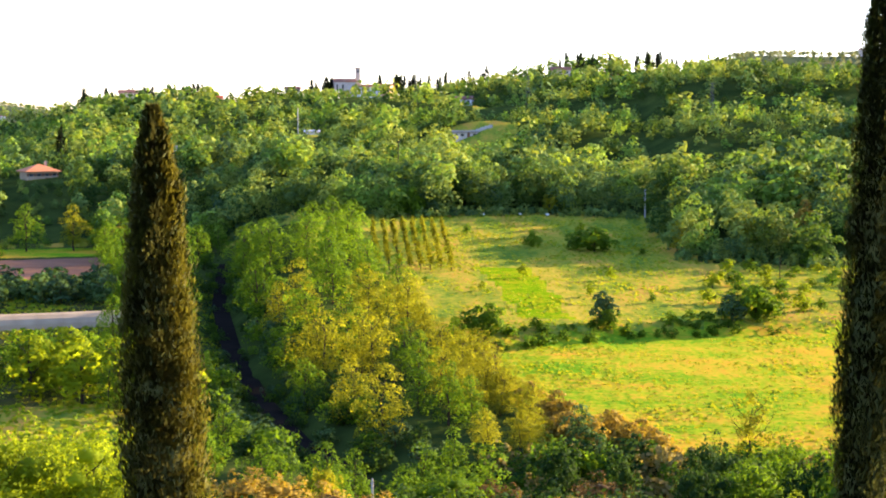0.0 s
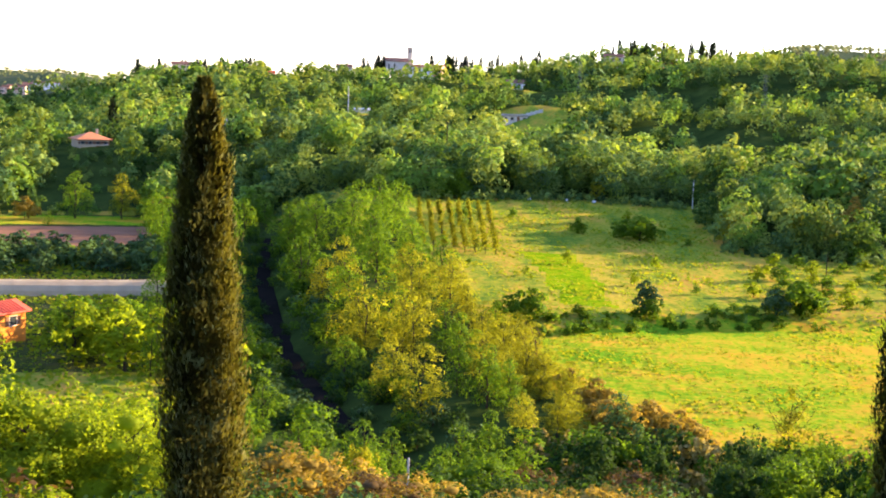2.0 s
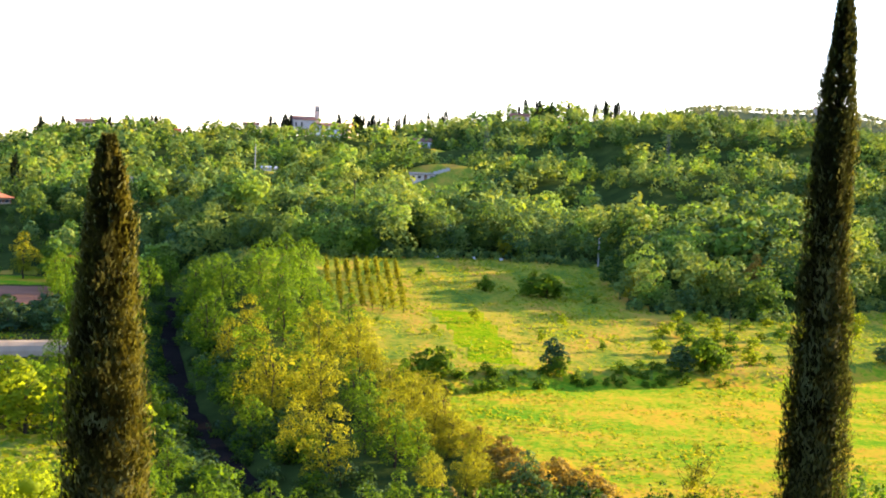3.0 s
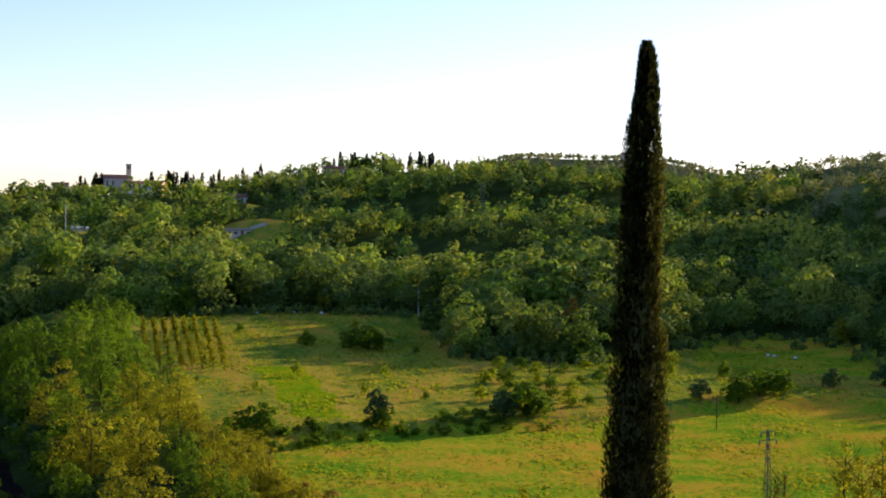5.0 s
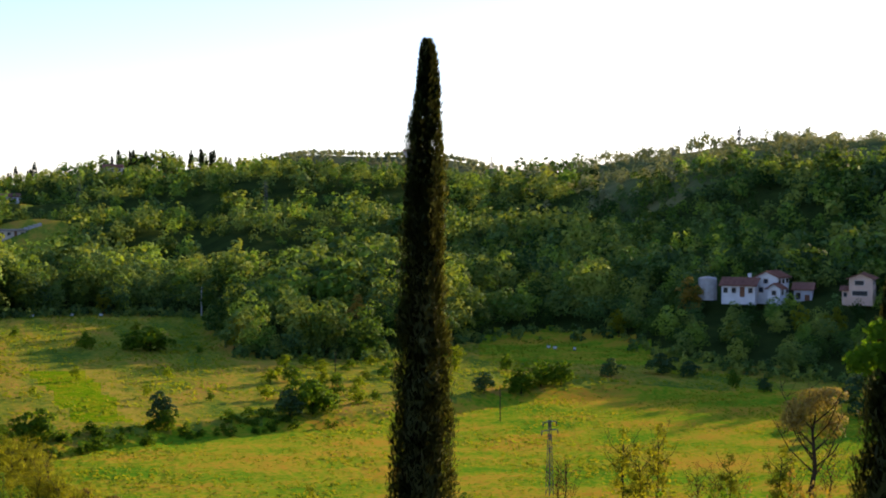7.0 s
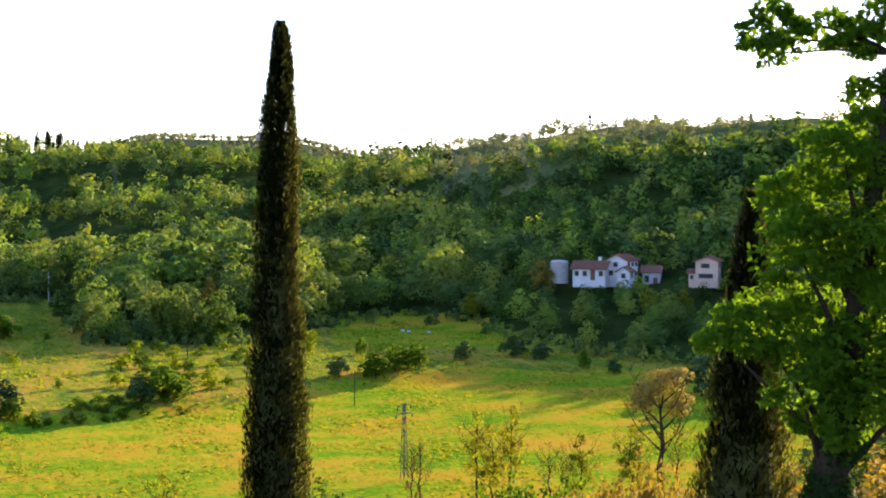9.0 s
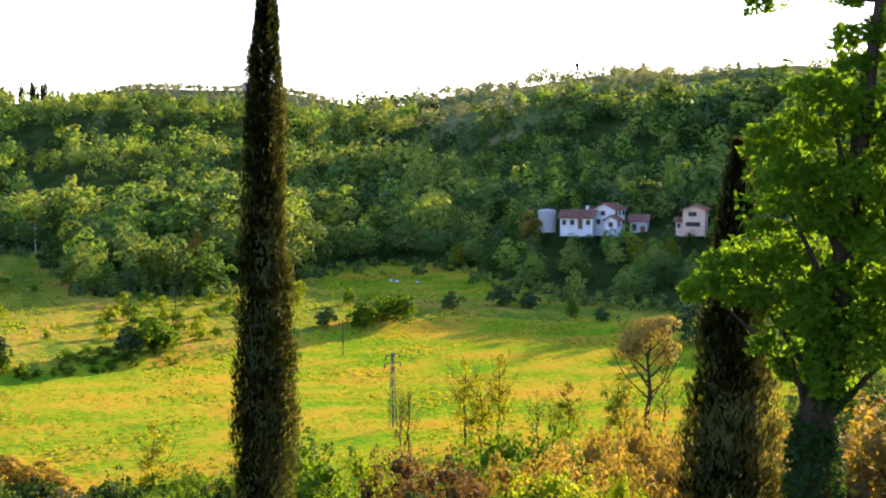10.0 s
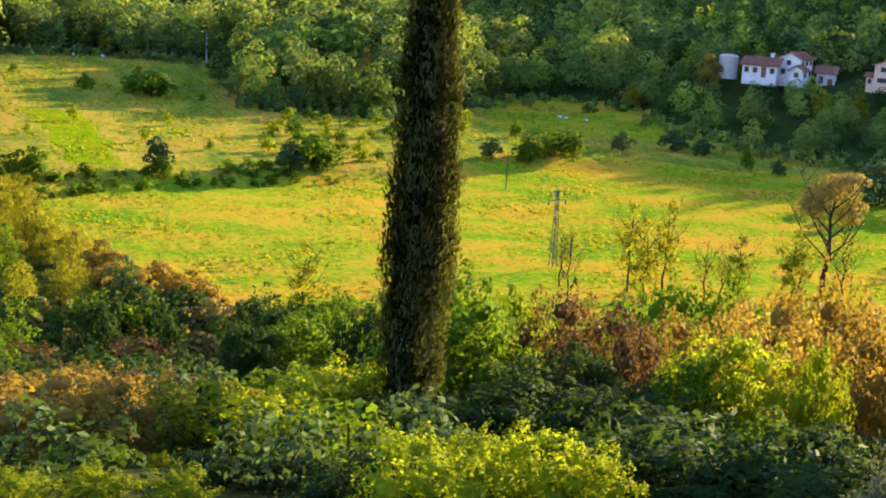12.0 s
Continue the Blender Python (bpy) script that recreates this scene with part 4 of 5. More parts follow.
for k in range(12):
    b, r = rng.uniform(-2.5, 10), rng.uniform(200, 300)
    YOUNG[k % 2].put(at_ground(b, r), rng.uniform(0.3, 0.8), k, "small sapling in the rough grass", "sapling", "saplings in the grass")

TANT = [Plant("woodland_tree", 8, 6.5, 1300, 0.24, m, 160 + k, n=11, girth=0.14, low=0.1, fill=0.5) for k, m in enumerate((M_TAN, M_YELLOW))]
for b, r, s in ((14.3, 284, 0.9), (13.1, 274, 0.8), (16.2, 278, 0.75), (17.4, 290, 0.9), (9.9, 276, 0.7), (27.6, 300, 1.0), (0.4, 352, 0.8)):
    TANT[0].put(at_ground(b, r, 0.5), s, b, "tan leaved tree among the green wood", group="pale trees in the wood")
for b, r, s in ((12.2, 266, 0.95), (9.4, 266, 0.7), (15.0, 290, 0.8), (24.8, 300, 0.7), (4.3, 326, 0.6), (31.9, 280, 0.7), (33.2, 276, 0.75), (29.3, 276, 0.6)):
    TANT[1].put(at_ground(b, r, 0.3), s, b, "yellow green tree at the wood's edge", group="pale trees in the wood")

# vine rows
rng = np.random.default_rng(77)
for row in range(8):
    foot = spot(-2.6 + row * 0.42, 238)
    head = spot(-2.85 + row * 0.40, 292)
    vr = new("vine_row")
    vr.matrix_basis = Matrix.Translation(Vector((foot.x, foot.y, float(lay(foot.x, foot.y)))))
    blobs, n = [], 13
    for k in range(n):
        u = k / (n - 1)
        x, y = foot.x + (head.x - foot.x) * u, foot.y + (head.y - foot.y) * u
        loc = Vector((x, y, float(lay(x, y)))) - vr.location
        bm = bmesh.new()
        tube(bm, [loc + Vector((0, 0, -0.3)), loc + Vector((0.02, 0, 1.0)), loc + Vector((0, 0, 1.9))], [0.06, 0.055, 0.05], 5)
        ob = new("post", bm_mesh("post", bm, M_BARK))
        ob.parent = vr
        if rng.random() < 0.82:
            blobs.append((loc.x + rng.uniform(-0.2, 0.2), loc.y, loc.z + 1.5, 0.5, 0.65, rng.uniform(0.9, 1.5)))
    v, f, nn = clump_cloud(blobs, 1500, 0.17, rng, 0.3)
    ob = new("foliage", mesh_of("foliage", v, f, M_YELLOW, normals=nn))
    ob.parent = vr
    tagged(vr, "row of staked vines on the upper terrace", "vine row", "vine rows")

# ---- bushes on the near slope ----
rng = np.random.default_rng(87)


def bush_kinds(material, seed, size=0.098, count=3000, h=4.0, w=5.0, core=0.46, **kw):
    return [Plant("slope_bush", h, w, count, size, material, seed + k, n=14, shoots=22, low=0.08, girth=0.07, limbs=7, core=core, **kw) for k in range(2)]


NB = {"green": bush_kinds(M_GREEN, 110), "yellow": bush_kinds(M_YELLOW, 114), "tan": bush_kinds(M_TAN, 118, 0.078, 3600), "brown": bush_kinds(M_BROWN, 122, 0.078, 3600),
      "grey": bush_kinds(M_GREY, 126, 0.068, 3800, long=1.7, core=0.4), "dark": bush_kinds(M_DARK, 130), "lime": bush_kinds(M_LIME, 134, 0.075, 4400, core=0.48), "tall": bush_kinds(M_LIME, 138, 0.048, 7500, core=0.5)}
WORDS = {"green": "fresh green", "yellow": "yellow green", "tan": "tan leaved", "brown": "reddish brown", "grey": "silvery", "dark": "dark green", "lime": "bright lime green", "tall": "tall bright lime green"}


def slope_bush(kind, bearing, r, h, w):
    """A bush h metres high and about w wide."""
    k = NB[kind][rng.integers(2)]
    k.put(at_ground(bearing, r, -0.2), h / k.h, rng.uniform(0, 6.28), WORDS[kind] + " bush on the steep near slope", "bush", "bushes on the near slope", min(2.0, 1.45 * w / 5.0 / (h / 4.0)))


for b, r, h, w in ((17.4, 32.6, 1.8, 2.2), (19.4, 34.6, 1.8, 2), (21.5, 33.6, 2.1, 1.9), (23.5, 33.6, 1.6, 1.5), (28.3, 52.6, 4.6, 3.5), (31.3, 50.6, 4.5, 1.7), (20.7, 69.6, 5.9, 2.8), (14, 49.6, 2.5, 3.6), (15.6, 50.6, 2.6, 2.4), (8.3, 40.6, 0.5, 1.9), (-18, 48, 2.2, 3)):
    slope_bush("lime", b, r, h, w)
for b, r, h, w in ((-20.5, 66, 7.4, 7.5), (-18.2, 64, 6.2, 7), (-16, 66, 5.2, 6), (-14.3, 63, 5.4, 5.5), (-12.6, 62, 4.4, 4.5), (-22.5, 68, 8.2, 7.5)):
    slope_bush("tall", b, r, h, w)
for b, r, h, w in ((32.6, 30.6, 2.2, 1.2), (34.0, 31.5, 3.0, 1.5), (35.3, 32.5, 3.3, 1.5), (33.4, 29.5, 1.9, 1.1)):
    slope_bush("grey", b, r, h, w)
for b, r, h, w in ((22.3, 61.6, 5.8, 3.2), (24.2, 58.6, 5.2, 3.6), (25.4, 56.6, 4.3, 2.5), (-4.4, 60, 2.2, 3.8), (6.5, 92, 3, 4), (2, 90, 2.6, 4), (40.6, 48, 5, 4)):
    slope_bush("brown", b, r, h, w)
for b, r, h, w in ((26.6, 64.6, 5.4, 3.2), (28.4, 64.6, 5.8, 3.2), (30.2, 65.6, 6.6, 3.5), (31.9, 66.6, 7.3, 3.3), (31.1, 60.6, 5.4, 2.7), (33.4, 65.5, 6.9, 3.2), (35.3, 63.5, 6.6, 3.6), (37.2, 61.5, 7.1, 4), (5.5, 49.5, 2.2, 2.6), (6.7, 48.5, 1.4, 1.5), (-8.2, 62, 3.2, 4.5), (-6.4, 64, 2.9, 4.5), (-2.6, 62, 2.2, 3.5), (2, 52, 2, 3.4)):
    slope_bush("tan", b, r, h, w)
for b, r, h, w in ((27, 51.6, 3.7, 2.3), (19.2, 63.6, 5.5, 3.9), (18.2, 61.6, 4.1, 3), (26.7, 79.6, 7.3, 4.6), (28.7, 81.6, 7.4, 3.7), (29.5, 45.6, 2.2, 2.7), (11.9, 50.6, 2.3, 3.2), (8, 45.6, 1, 2.5), (5.8, 40.5, 0.9, 2.5), (3.4, 45.5, 1.1, 2.9), (12.7, 85.6, 4.2, 3.9), (13.8, 89.6, 4.9, 3.3), (-19.5, 78, 6, 6.5), (-13, 76, 3.6, 4.5), (0.5, 86, 3.2, 4), (-9, 44, 1.6, 2.5), (-14, 46, 2, 2.5), (-1.5, 40, 1.4, 3), (24, 84, 5, 5), (16.4, 84, 5.6, 5)):
    slope_bush("green", b, r, h, w)
for b, r, h, w in ((17.9, 72, 6.6, 5),):
    slope_bush("green", b, r, h, w)
for b, r, h, w in ((21, 50.6, 2.6, 3.8), (23.8, 47.6, 2.3, 3.6), (26.3, 46.6, 2, 3), (31.2, 43.6, 2.2, 2.6), (22.6, 54.6, 3.5, 3.3), (25.5, 51.6, 2.7, 2.5), (13, 44.6, 1.4, 2.8), (16.5, 46.6, 1.7, 3.1), (10.5, 83.6, 3.9, 3.1), (15, 83.6, 4.5, 3.1), (11.7, 91.6, 5.1, 3.4), (4.8, 98.5, 5.5, 3.3), (7.3, 98.5, 5, 2.5), (10.6, 95.6, 5.8, 3.2)):
    slope_bush("dark", b, r, h, w)
for b, r, h, w in ((9.9, 47.6, 1.4, 2.8), (11, 48.6, 1.8, 2.5), (-4.9, 88, 3.6, 2)):
    slope_bush("yellow", b, r, h, w)
FILL = [Plant("slope_scrub", 2.2, 3.4, 320, 0.115, m, 150 + k, n=8, shoots=10, low=0.05, girth=0.05, limbs=3) for k, m in enumerate((M_DARK, M_WOOD, M_DARK, M_GREEN, M_BROWN))]
FILL_WORDS = ("deep green", "dark green", "deep green", "fresh green", "brownish")
for k in range(210):
    b, r = rng.uniform(-24, 41), math.sqrt(rng.uniform(34 ** 2, 101 ** 2))
    q = int(rng.choice(5, p=[0.34, 0.24, 0.22, 0.12, 0.08]))
    FILL[q].put(at_ground(b, r, -0.15), rng.uniform(0.6, 1.15), k, "low " + FILL_WORDS[q] + " scrub on the near slope", "bush", "scrub on the near slope", rng.uniform(1.0, 1.5))

for b, r, h, w in ((10, 36.5, 0.9, 3.0), (13, 36, 1.0, 3.0), (15.6, 34, 1.3, 2.6), (26, 35, 1.7, 2.8), (28.4, 35, 1.9, 2.8), (30.4, 34, 1.8, 2.6), (24.8, 37, 1.8, 2.8), (18.5, 38, 1.4, 2.6)):
    slope_bush("dark", b, r, h, w)
for b, r, h, w in ((3.6, 37, 0.6, 2.4), (6.4, 36.5, 0.5, 2.2), (3.4, 34.2, 0.9, 2.8), (6.4, 34.2, 0.8, 2.8), (9.2, 34, 0.8, 2.6), (9.6, 44, 1.9, 3.4), (11.8, 43, 1.8, 3.2), (14.0, 42, 1.5, 3.0)):
    slope_bush("lime", b, r, h, w)
for b, r, h, w in ((4.6, 43, 2.5, 3.2), (6.6, 44, 2.2, 2.6), (29.0, 57, 5.2, 3.4), (33.0, 56, 5.4, 3.2)):
    slope_bush("tan", b, r, h, w)
for b, r, h, w in ((39.6, 52, 6.0, 6.5), (41.6, 50, 6.8, 6.5), (43.5, 52, 7.0, 6.5), (40.6, 60, 7.0, 6.5), (42.6, 62, 7.5, 7.0), (38.4, 58, 6.0, 5.5)):
    slope_bush("tan" if r < 56 else "brown", b, r, h, w)
for b, r, s in ((38.2, 150, 1.2), (40.0, 146, 1.4), (41.8, 150, 1.5), (43.6, 144, 1.5), (36.6, 172, 1.0), (39.2, 168, 1.4), (41.0, 170, 1.5), (42.8, 166, 1.5), (37.6, 186, 1.3), (38.9, 130, 0.9)):
    pick(DRK).put(at_ground(b, r), s * 0.55, b, "low dark tree at the shaded end of the meadow", group="trees by the meadow's shaded end")

# thin trees at the meadow's near edge
THIN = [Plant("thin_tree", 7, 3.6, 1300, 0.11, M_YELLOW, 140 + k, n=9, low=0.2, girth=0.09, limbs=9, twigs=7, fill=0.2, spread=0.34) for k in range(2)]
SPARSE = Plant("sparse_tree", 10, 7.0, 5200, 0.11, M_STRAW, 145, blobs=[(-1.3, 0.9, 6.9, 1.2, 1.2, 1.0), (1.3, -0.8, 6.4, 1.2, 1.2, 1.0), (0.1, 0.9, 7.6, 1.5, 1.5, 1.2), (0, 0, 9.0, 1.80, 1.80, 1.08), (-2.1, 0, 8.5, 1.56, 1.56, 0.94), (1.8, 0.4, 8.3, 1.44, 1.56, 1.08), (0.6, -1.2, 9.6, 1.44, 1.44, 0.68), (-0.9, 1.2, 7.6, 1.20, 1.20, 0.68), (2.4, -0.5, 7.2, 1.08, 1.08, 0.68), (-2.6, 0.5, 7.4, 1.08, 1.08, 0.68)], girth=0.24, limbs=11, twigs=9, fill=0.3, spread=0.42)
BARE = Plant("bare_tree", 6, 3.0, 160, 0.08, M_BROWN, 147, n=6, low=0.3, girth=0.08, limbs=10, twigs=9, fill=0.2, spread=0.36)
SPARSE.put(at_ground(32.4, 147), 1.2, 0.4, "sparse tan tree with bare lower limbs by the meadow")
for b, r, s, kind in ((25.0, 140, 1.25, THIN[0]), (26.4, 140, 1.3, THIN[1]), (25.6, 134, 1.15, THIN[1]), (29.2, 136, 1.0, THIN[0]), (31.2, 138, 1.1, THIN[1]), (12.4, 118, 1.1, THIN[0]), (27.9, 138, 1.0, BARE), (28.6, 138, 0.95, BARE), (22.4, 140, 1.0, BARE), (22.7, 136, 1.1, BARE), (31.5, 140, 1.1, BARE), (33.0, 142, 1.3, BARE), (2.1, 150, 1.0, BARE)):
    kind.put(at_ground(b, r), s, b * 5, "thin half-bare tree at the edge of the meadow", group="thin trees by the meadow")
for k in range(10):
    pick(TANB).put(at_ground(rng.uniform(30.5, 38), rng.uniform(112, 124)), rng.uniform(0.8, 1.3), k, "tan thicket at the foot of the sparse tree", "bush", "thickets by the meadow")

# ---- buildings ----


def box(bm, x0, x1, y0, y1, z0, z1):
    v = [bm.verts.new(p) for p in ((x0, y0, z0), (x1, y0, z0), (x1, y1, z0), (x0, y1, z0), (x0, y0, z1), (x1, y0, z1), (x1, y1, z1), (x0, y1, z1))]
    for q in ((0, 3, 2, 1), (4, 5, 6, 7), (0, 1, 5, 4), (1, 2, 6, 5), (2, 3, 7, 6), (3, 0, 4, 7)):
        bm.faces.new([v[k] for k in q])


def part(name, bm, material, parent, label=""):
    ob = new(name, bm_mesh(name, bm, material))
    ob.parent = parent
    return tagged(ob, label) if label else ob


def gable(bm, w, d, h, rise, over, thick, along=True):
    """Two thick roof slopes, the ridge along the width, with the eaves over the walls."""
    hw, hd = w / 2 + over, d / 2 + over
    sec = [(-hd, h - rise * over / (d / 2)), (0, h + rise), (hd, h - rise * over / (d / 2))]
    ring = []
    for x in (-hw, hw):
        ring.append([bm.verts.new((x, y, z)) for y, z in sec] + [bm.verts.new((x, y, z + thick)) for y, z in sec])
    a, b = ring
    for p, q in ((0, 1), (1, 2), (4, 3), (5, 4), (3, 0), (2, 5)):
        bm.faces.new((a[p], a[q], b[q], b[p]))
    for e in ring:
        bm.faces.new((e[0], e[1], e[4], e[3]))
        bm.faces.new((e[1], e[2], e[5], e[4]))


def hipped(bm, w, d, h, rise, over, thick):
    """A hipped roof: four slopes to a short ridge, with a flat soffit."""
    hw, hd, rl = w / 2 + over, d / 2 + over, max(0.3, (w - d) / 2)
    lo = [bm.verts.new((x, y, h)) for x, y in ((-hw, -hd), (hw, -hd), (hw, hd), (-hw, hd))]
    ed = [bm.verts.new((x, y, h + thick)) for x, y in ((-hw, -hd), (hw, -hd), (hw, hd), (-hw, hd))]
    a, b = bm.verts.new((-rl, 0, h + rise + thick)), bm.verts.new((rl, 0, h + rise + thick))
    bm.faces.new(lo[::-1])
    for k in range(4):
        bm.faces.new((lo[k], lo[(k + 1) % 4], ed[(k + 1) % 4], ed[k]))
    for q in ((ed[0], ed[1], b, a), (ed[1], ed[2], b), (ed[2], ed[3], a, b), (ed[3], ed[0], a)):
        bm.faces.new(q)


def building(label, place, turn, w, d, h, wall, roof, cols=3, rows=2, rise=1.2, shutters=None, chimney=False, door=True, category="house", name="house", over=0.5, ends=(), hip=False):
    """A house: its front faces -y of its own axes."""
    root = new(name)
    root.matrix_basis = Matrix.LocRotScale(place, Euler((0, 0, turn)), None)
    bm = bmesh.new()
    box(bm, -w / 2, w / 2, -d / 2, d / 2, -1.5, h)
    for s in () if hip else (-1, 1):
        x = s * (w / 2 - 0.02)
        a = [bm.verts.new((x, y, z)) for y, z in ((-d / 2, h), (d / 2, h), (0, h + rise))]
        b = [bm.verts.new((x - s * 0.3, y, z)) for y, z in ((-d / 2, h), (d / 2, h), (0, h + rise))]
        bm.faces.new(a)
        bm.faces.new(b)
        for k in range(3):
            bm.faces.new((a[k], a[(k + 1) % 3], b[(k + 1) % 3], b[k]))
    part("wall", bm, wall, root)
    bm = bmesh.new()
    if hip:
        hipped(bm, w, d, h + 0.02, rise, over, 0.2)
    else:
        gable(bm, w, d, h + 0.02, rise, over, 0.22)
    rf = part("roof", bm, roof, root)
    if w < 12 and h < 8 and not hip:
        for k in range(int(w / 0.55)):
            bm = bmesh.new()
            x = -w / 2 + 0.3 + k * 0.55
            lo, hi = Vector((x, -d / 2 - over, h + 0.27 - rise * over / (d / 2))), Vector((x, 0, h + rise + 0.25))
            tube(bm, [lo, lo.lerp(hi, 0.5), hi], [0.11, 0.10, 0.10], 5)
            part("tile_course", bm, roof, rf)
    if chimney:
        bm = bmesh.new()
        box(bm, w * 0.2, w * 0.2 + 0.6, 0.2, 0.8, h + rise * 0.4, h + rise + 0.9)
        box(bm, w * 0.2 - 0.1, w * 0.2 + 0.7, 0.1, 0.9, h + rise + 0.9, h + rise + 1.02)
        part("chimney", bm, wall, rf)
    for y, z, ww, wh in ends:
        bm = bmesh.new()
        for q in ((y - ww / 2 - 0.1, y - ww / 2, z - 0.1, z + wh + 0.1), (y + ww / 2, y + ww / 2 + 0.1, z - 0.1, z + wh + 0.1), (y - ww / 2, y + ww / 2, z - 0.1, z), (y - ww / 2, y + ww / 2, z + wh, z + wh + 0.1)):
            box(bm, -w / 2 - 0.07, -w / 2 + 0.02, q[0], q[1], q[2], q[3])
        win = part("window", bm, M_STONE, root)
        bm = bmesh.new()
        box(bm, -w / 2 - 0.03, -w / 2 + 0.02, y - ww / 2, y + ww / 2, z, z + wh)
        part("pane", bm, M_GLASS, win)
    sh = h / rows
    for i in range(rows):
        for k in range(cols):
            if door and i == 0 and k == cols // 2:
                bm = bmesh.new()
                box(bm, -0.5 + (k - (cols - 1) / 2) * w / cols, 0.5 + (k - (cols - 1) / 2) * w / cols, -d / 2 - 0.04, -d / 2 + 0.1, 0.0, 2.1)
                part("door", bm, M_SHUT, root)
                continue
            x, z = (k - (cols - 1) / 2) * w / cols, i * sh + sh * 0.36
            ww, wh = min(1.1, w / cols * 0.5), sh * 0.42
            bm = bmesh.new()
            for q in ((x - ww / 2 - 0.1, x - ww / 2, z - 0.1, z + wh + 0.1), (x + ww / 2, x + ww / 2 + 0.1, z - 0.1, z + wh + 0.1), (x - ww / 2, x + ww / 2, z - 0.1, z), (x - ww / 2, x + ww / 2, z + wh, z + wh + 0.1)):
                box(bm, q[0], q[1], -d / 2 - 0.07, -d / 2 + 0.02, q[2], q[3])
            win = part("window", bm, M_STONE, root)
            bm = bmesh.new()
            box(bm, x - ww / 2, x + ww / 2, -d / 2 - 0.03, -d / 2 + 0.02, z, z + wh)
            part("pane", bm, M_GLASS, win)
            if shutters:
                for s in (-1, 1):
                    bm = bmesh.new()
                    c = x + s * (ww / 2 + 0.1 + ww * 0.25)
                    box(bm, c - ww * 0.25, c + ww * 0.25, -d / 2 - 0.09, -d / 2 - 0.01, z, z + wh)
                    part("shutter", bm, shutters, win)
    return tagged(root, label, category)


def facing(bearing, skew=0.0):
    return radians(-bearing + skew)


def home(label, bearing, r, el, *args, skew=0.0, **kw):
    """A house whose floor stands el degrees above the lookout's level, or on the ground."""
    p = spot(bearing, r)
    if el is not None:
        p.z = EYE + r * math.tan(radians(el))
    return building(label, p, facing(bearing, skew), *args, **kw)


home("small orange plastered house with a red tiled roof", -19.2, 171, -9.65, 4.2, 4.0, 2.5, M_ORANGE, M_RED, cols=1, rows=1, rise=0.8, shutters=M_SHUT, skew=46, door=False, ends=((0.0, 0.95, 1.3, 0.9),))
home("white farmhouse wing with a brown tiled roof", 29.6, 300, -3.32, 6.8, 6, 2.4, M_WHITE, M_TILE, cols=4, rows=1, rise=1.3, skew=-12, chimney=True)
home("white two-storey farmhouse block beside its wing", 30.8, 302, -3.3, 6, 4.7, 4.0, M_WHITE, M_TILE, cols=3, rows=2, rise=1.1, skew=68, ends=((0.2, 2.75, 0.9, 0.9), (-1.3, 0.9, 0.8, 1.1), (1.2, 0.9, 0.9, 1.0)))
home("low white gabled porch of the farmhouse", 30.95, 297.5, -3.38, 3.0, 2.6, 2.1, M_WHITE, M_TILE, cols=1, rows=1, rise=0.8, skew=72, door=False, ends=((0.0, 0.7, 0.9, 0.9),))
home("small pale house behind trees", 32.0, 304, -3.6, 3.6, 5, 3.2, M_GREYW, M_TILE, cols=2, rows=1, rise=1.1, skew=-5)
home("pink plastered house with a wide dark window", 34.2, 300, -3.3, 6, 4.6, 3.9, M_PINK, M_TILE, cols=2, rows=2, rise=0.9, skew=84, door=False, ends=((0.3, 2.6, 1.7, 0.9), (0.2, 0.5, 2.9, 0.9)))
home("low pink wing of the wide-windowed house", 33.72, 300, -3.4, 2.6, 4, 2.0, M_PINK, M_TILE, cols=2, rows=1, rise=0.6, skew=-6, door=False)
home("white plastered villa with a broad tiled roof", -15.85, 410, -2.7, 8.5, 8, 3.6, M_PLASTER, M_TERRA, cols=4, rows=2, rise=1.9, shutters=M_SHUT, skew=15, chimney=True, over=0.8, hip=True)
home("white village house below the church", -2.95, 860, 0.62, 13, 9, 7.0, M_WHITE, M_TILE, cols=4, rows=2, rise=1.6, skew=10)
home("cream village house beside the white one", -2.3, 865, 0.75, 8, 8, 5.5, M_PINK, M_TILE, cols=3, rows=2, rise=1.5, skew=-15)
home("pale house on the slope below the ridge", 0.85, 760, 0.15, 9, 8, 6.0, M_WHITE, M_TILE, cols=3, rows=2, rise=1.6, skew=-10)
home("red brick house on the ridge", -9.1, 900, 0.25, 11, 8, 6.0, M_PINK, M_RED, cols=3, rows=2, rise=1.6)
home("ochre house among ridge cypresses", -12.4, 930, 0.45, 12, 8, 6.5, M_PINK, M_TILE, cols=3, rows=2, rise=1.6)
home("orange house near the top of the wood", 6.75, 810, 1.2, 7, 7, 5.0, M_ORANGE, M_TILE, cols=2, rows=2, rise=1.5)
home("stone house hidden in ridge trees", 4.7, 830, 1.35, 11, 8, 6.0, M_STONE, M_TILE, cols=3, rows=2, rise=1.6)
home("long grey house on a distant hill", 16.6, 1420, None, 22, 9, 6.0, M_STONE, M_TILE, cols=6, rows=2, rise=1.6)
home("pale house on the ridge crest", -6.0, 930, 0.7, 10, 8, 5.0, M_STONE, M_TILE, cols=3, rows=2, rise=1.4)
home("small grey stone hut by the yard", -5.25, 520, -1.15, 5, 5, 4.2, M_GREYW, M_GREYW, cols=2, rows=1, rise=0.5, name="hut", category="hut")
home("low farm building with a pale roof", 0.9, 520, -0.95, 9, 6, 2.2, M_STONE, M_PLASTIC, cols=4, rows=1, rise=0.5, name="shed", category="shed")

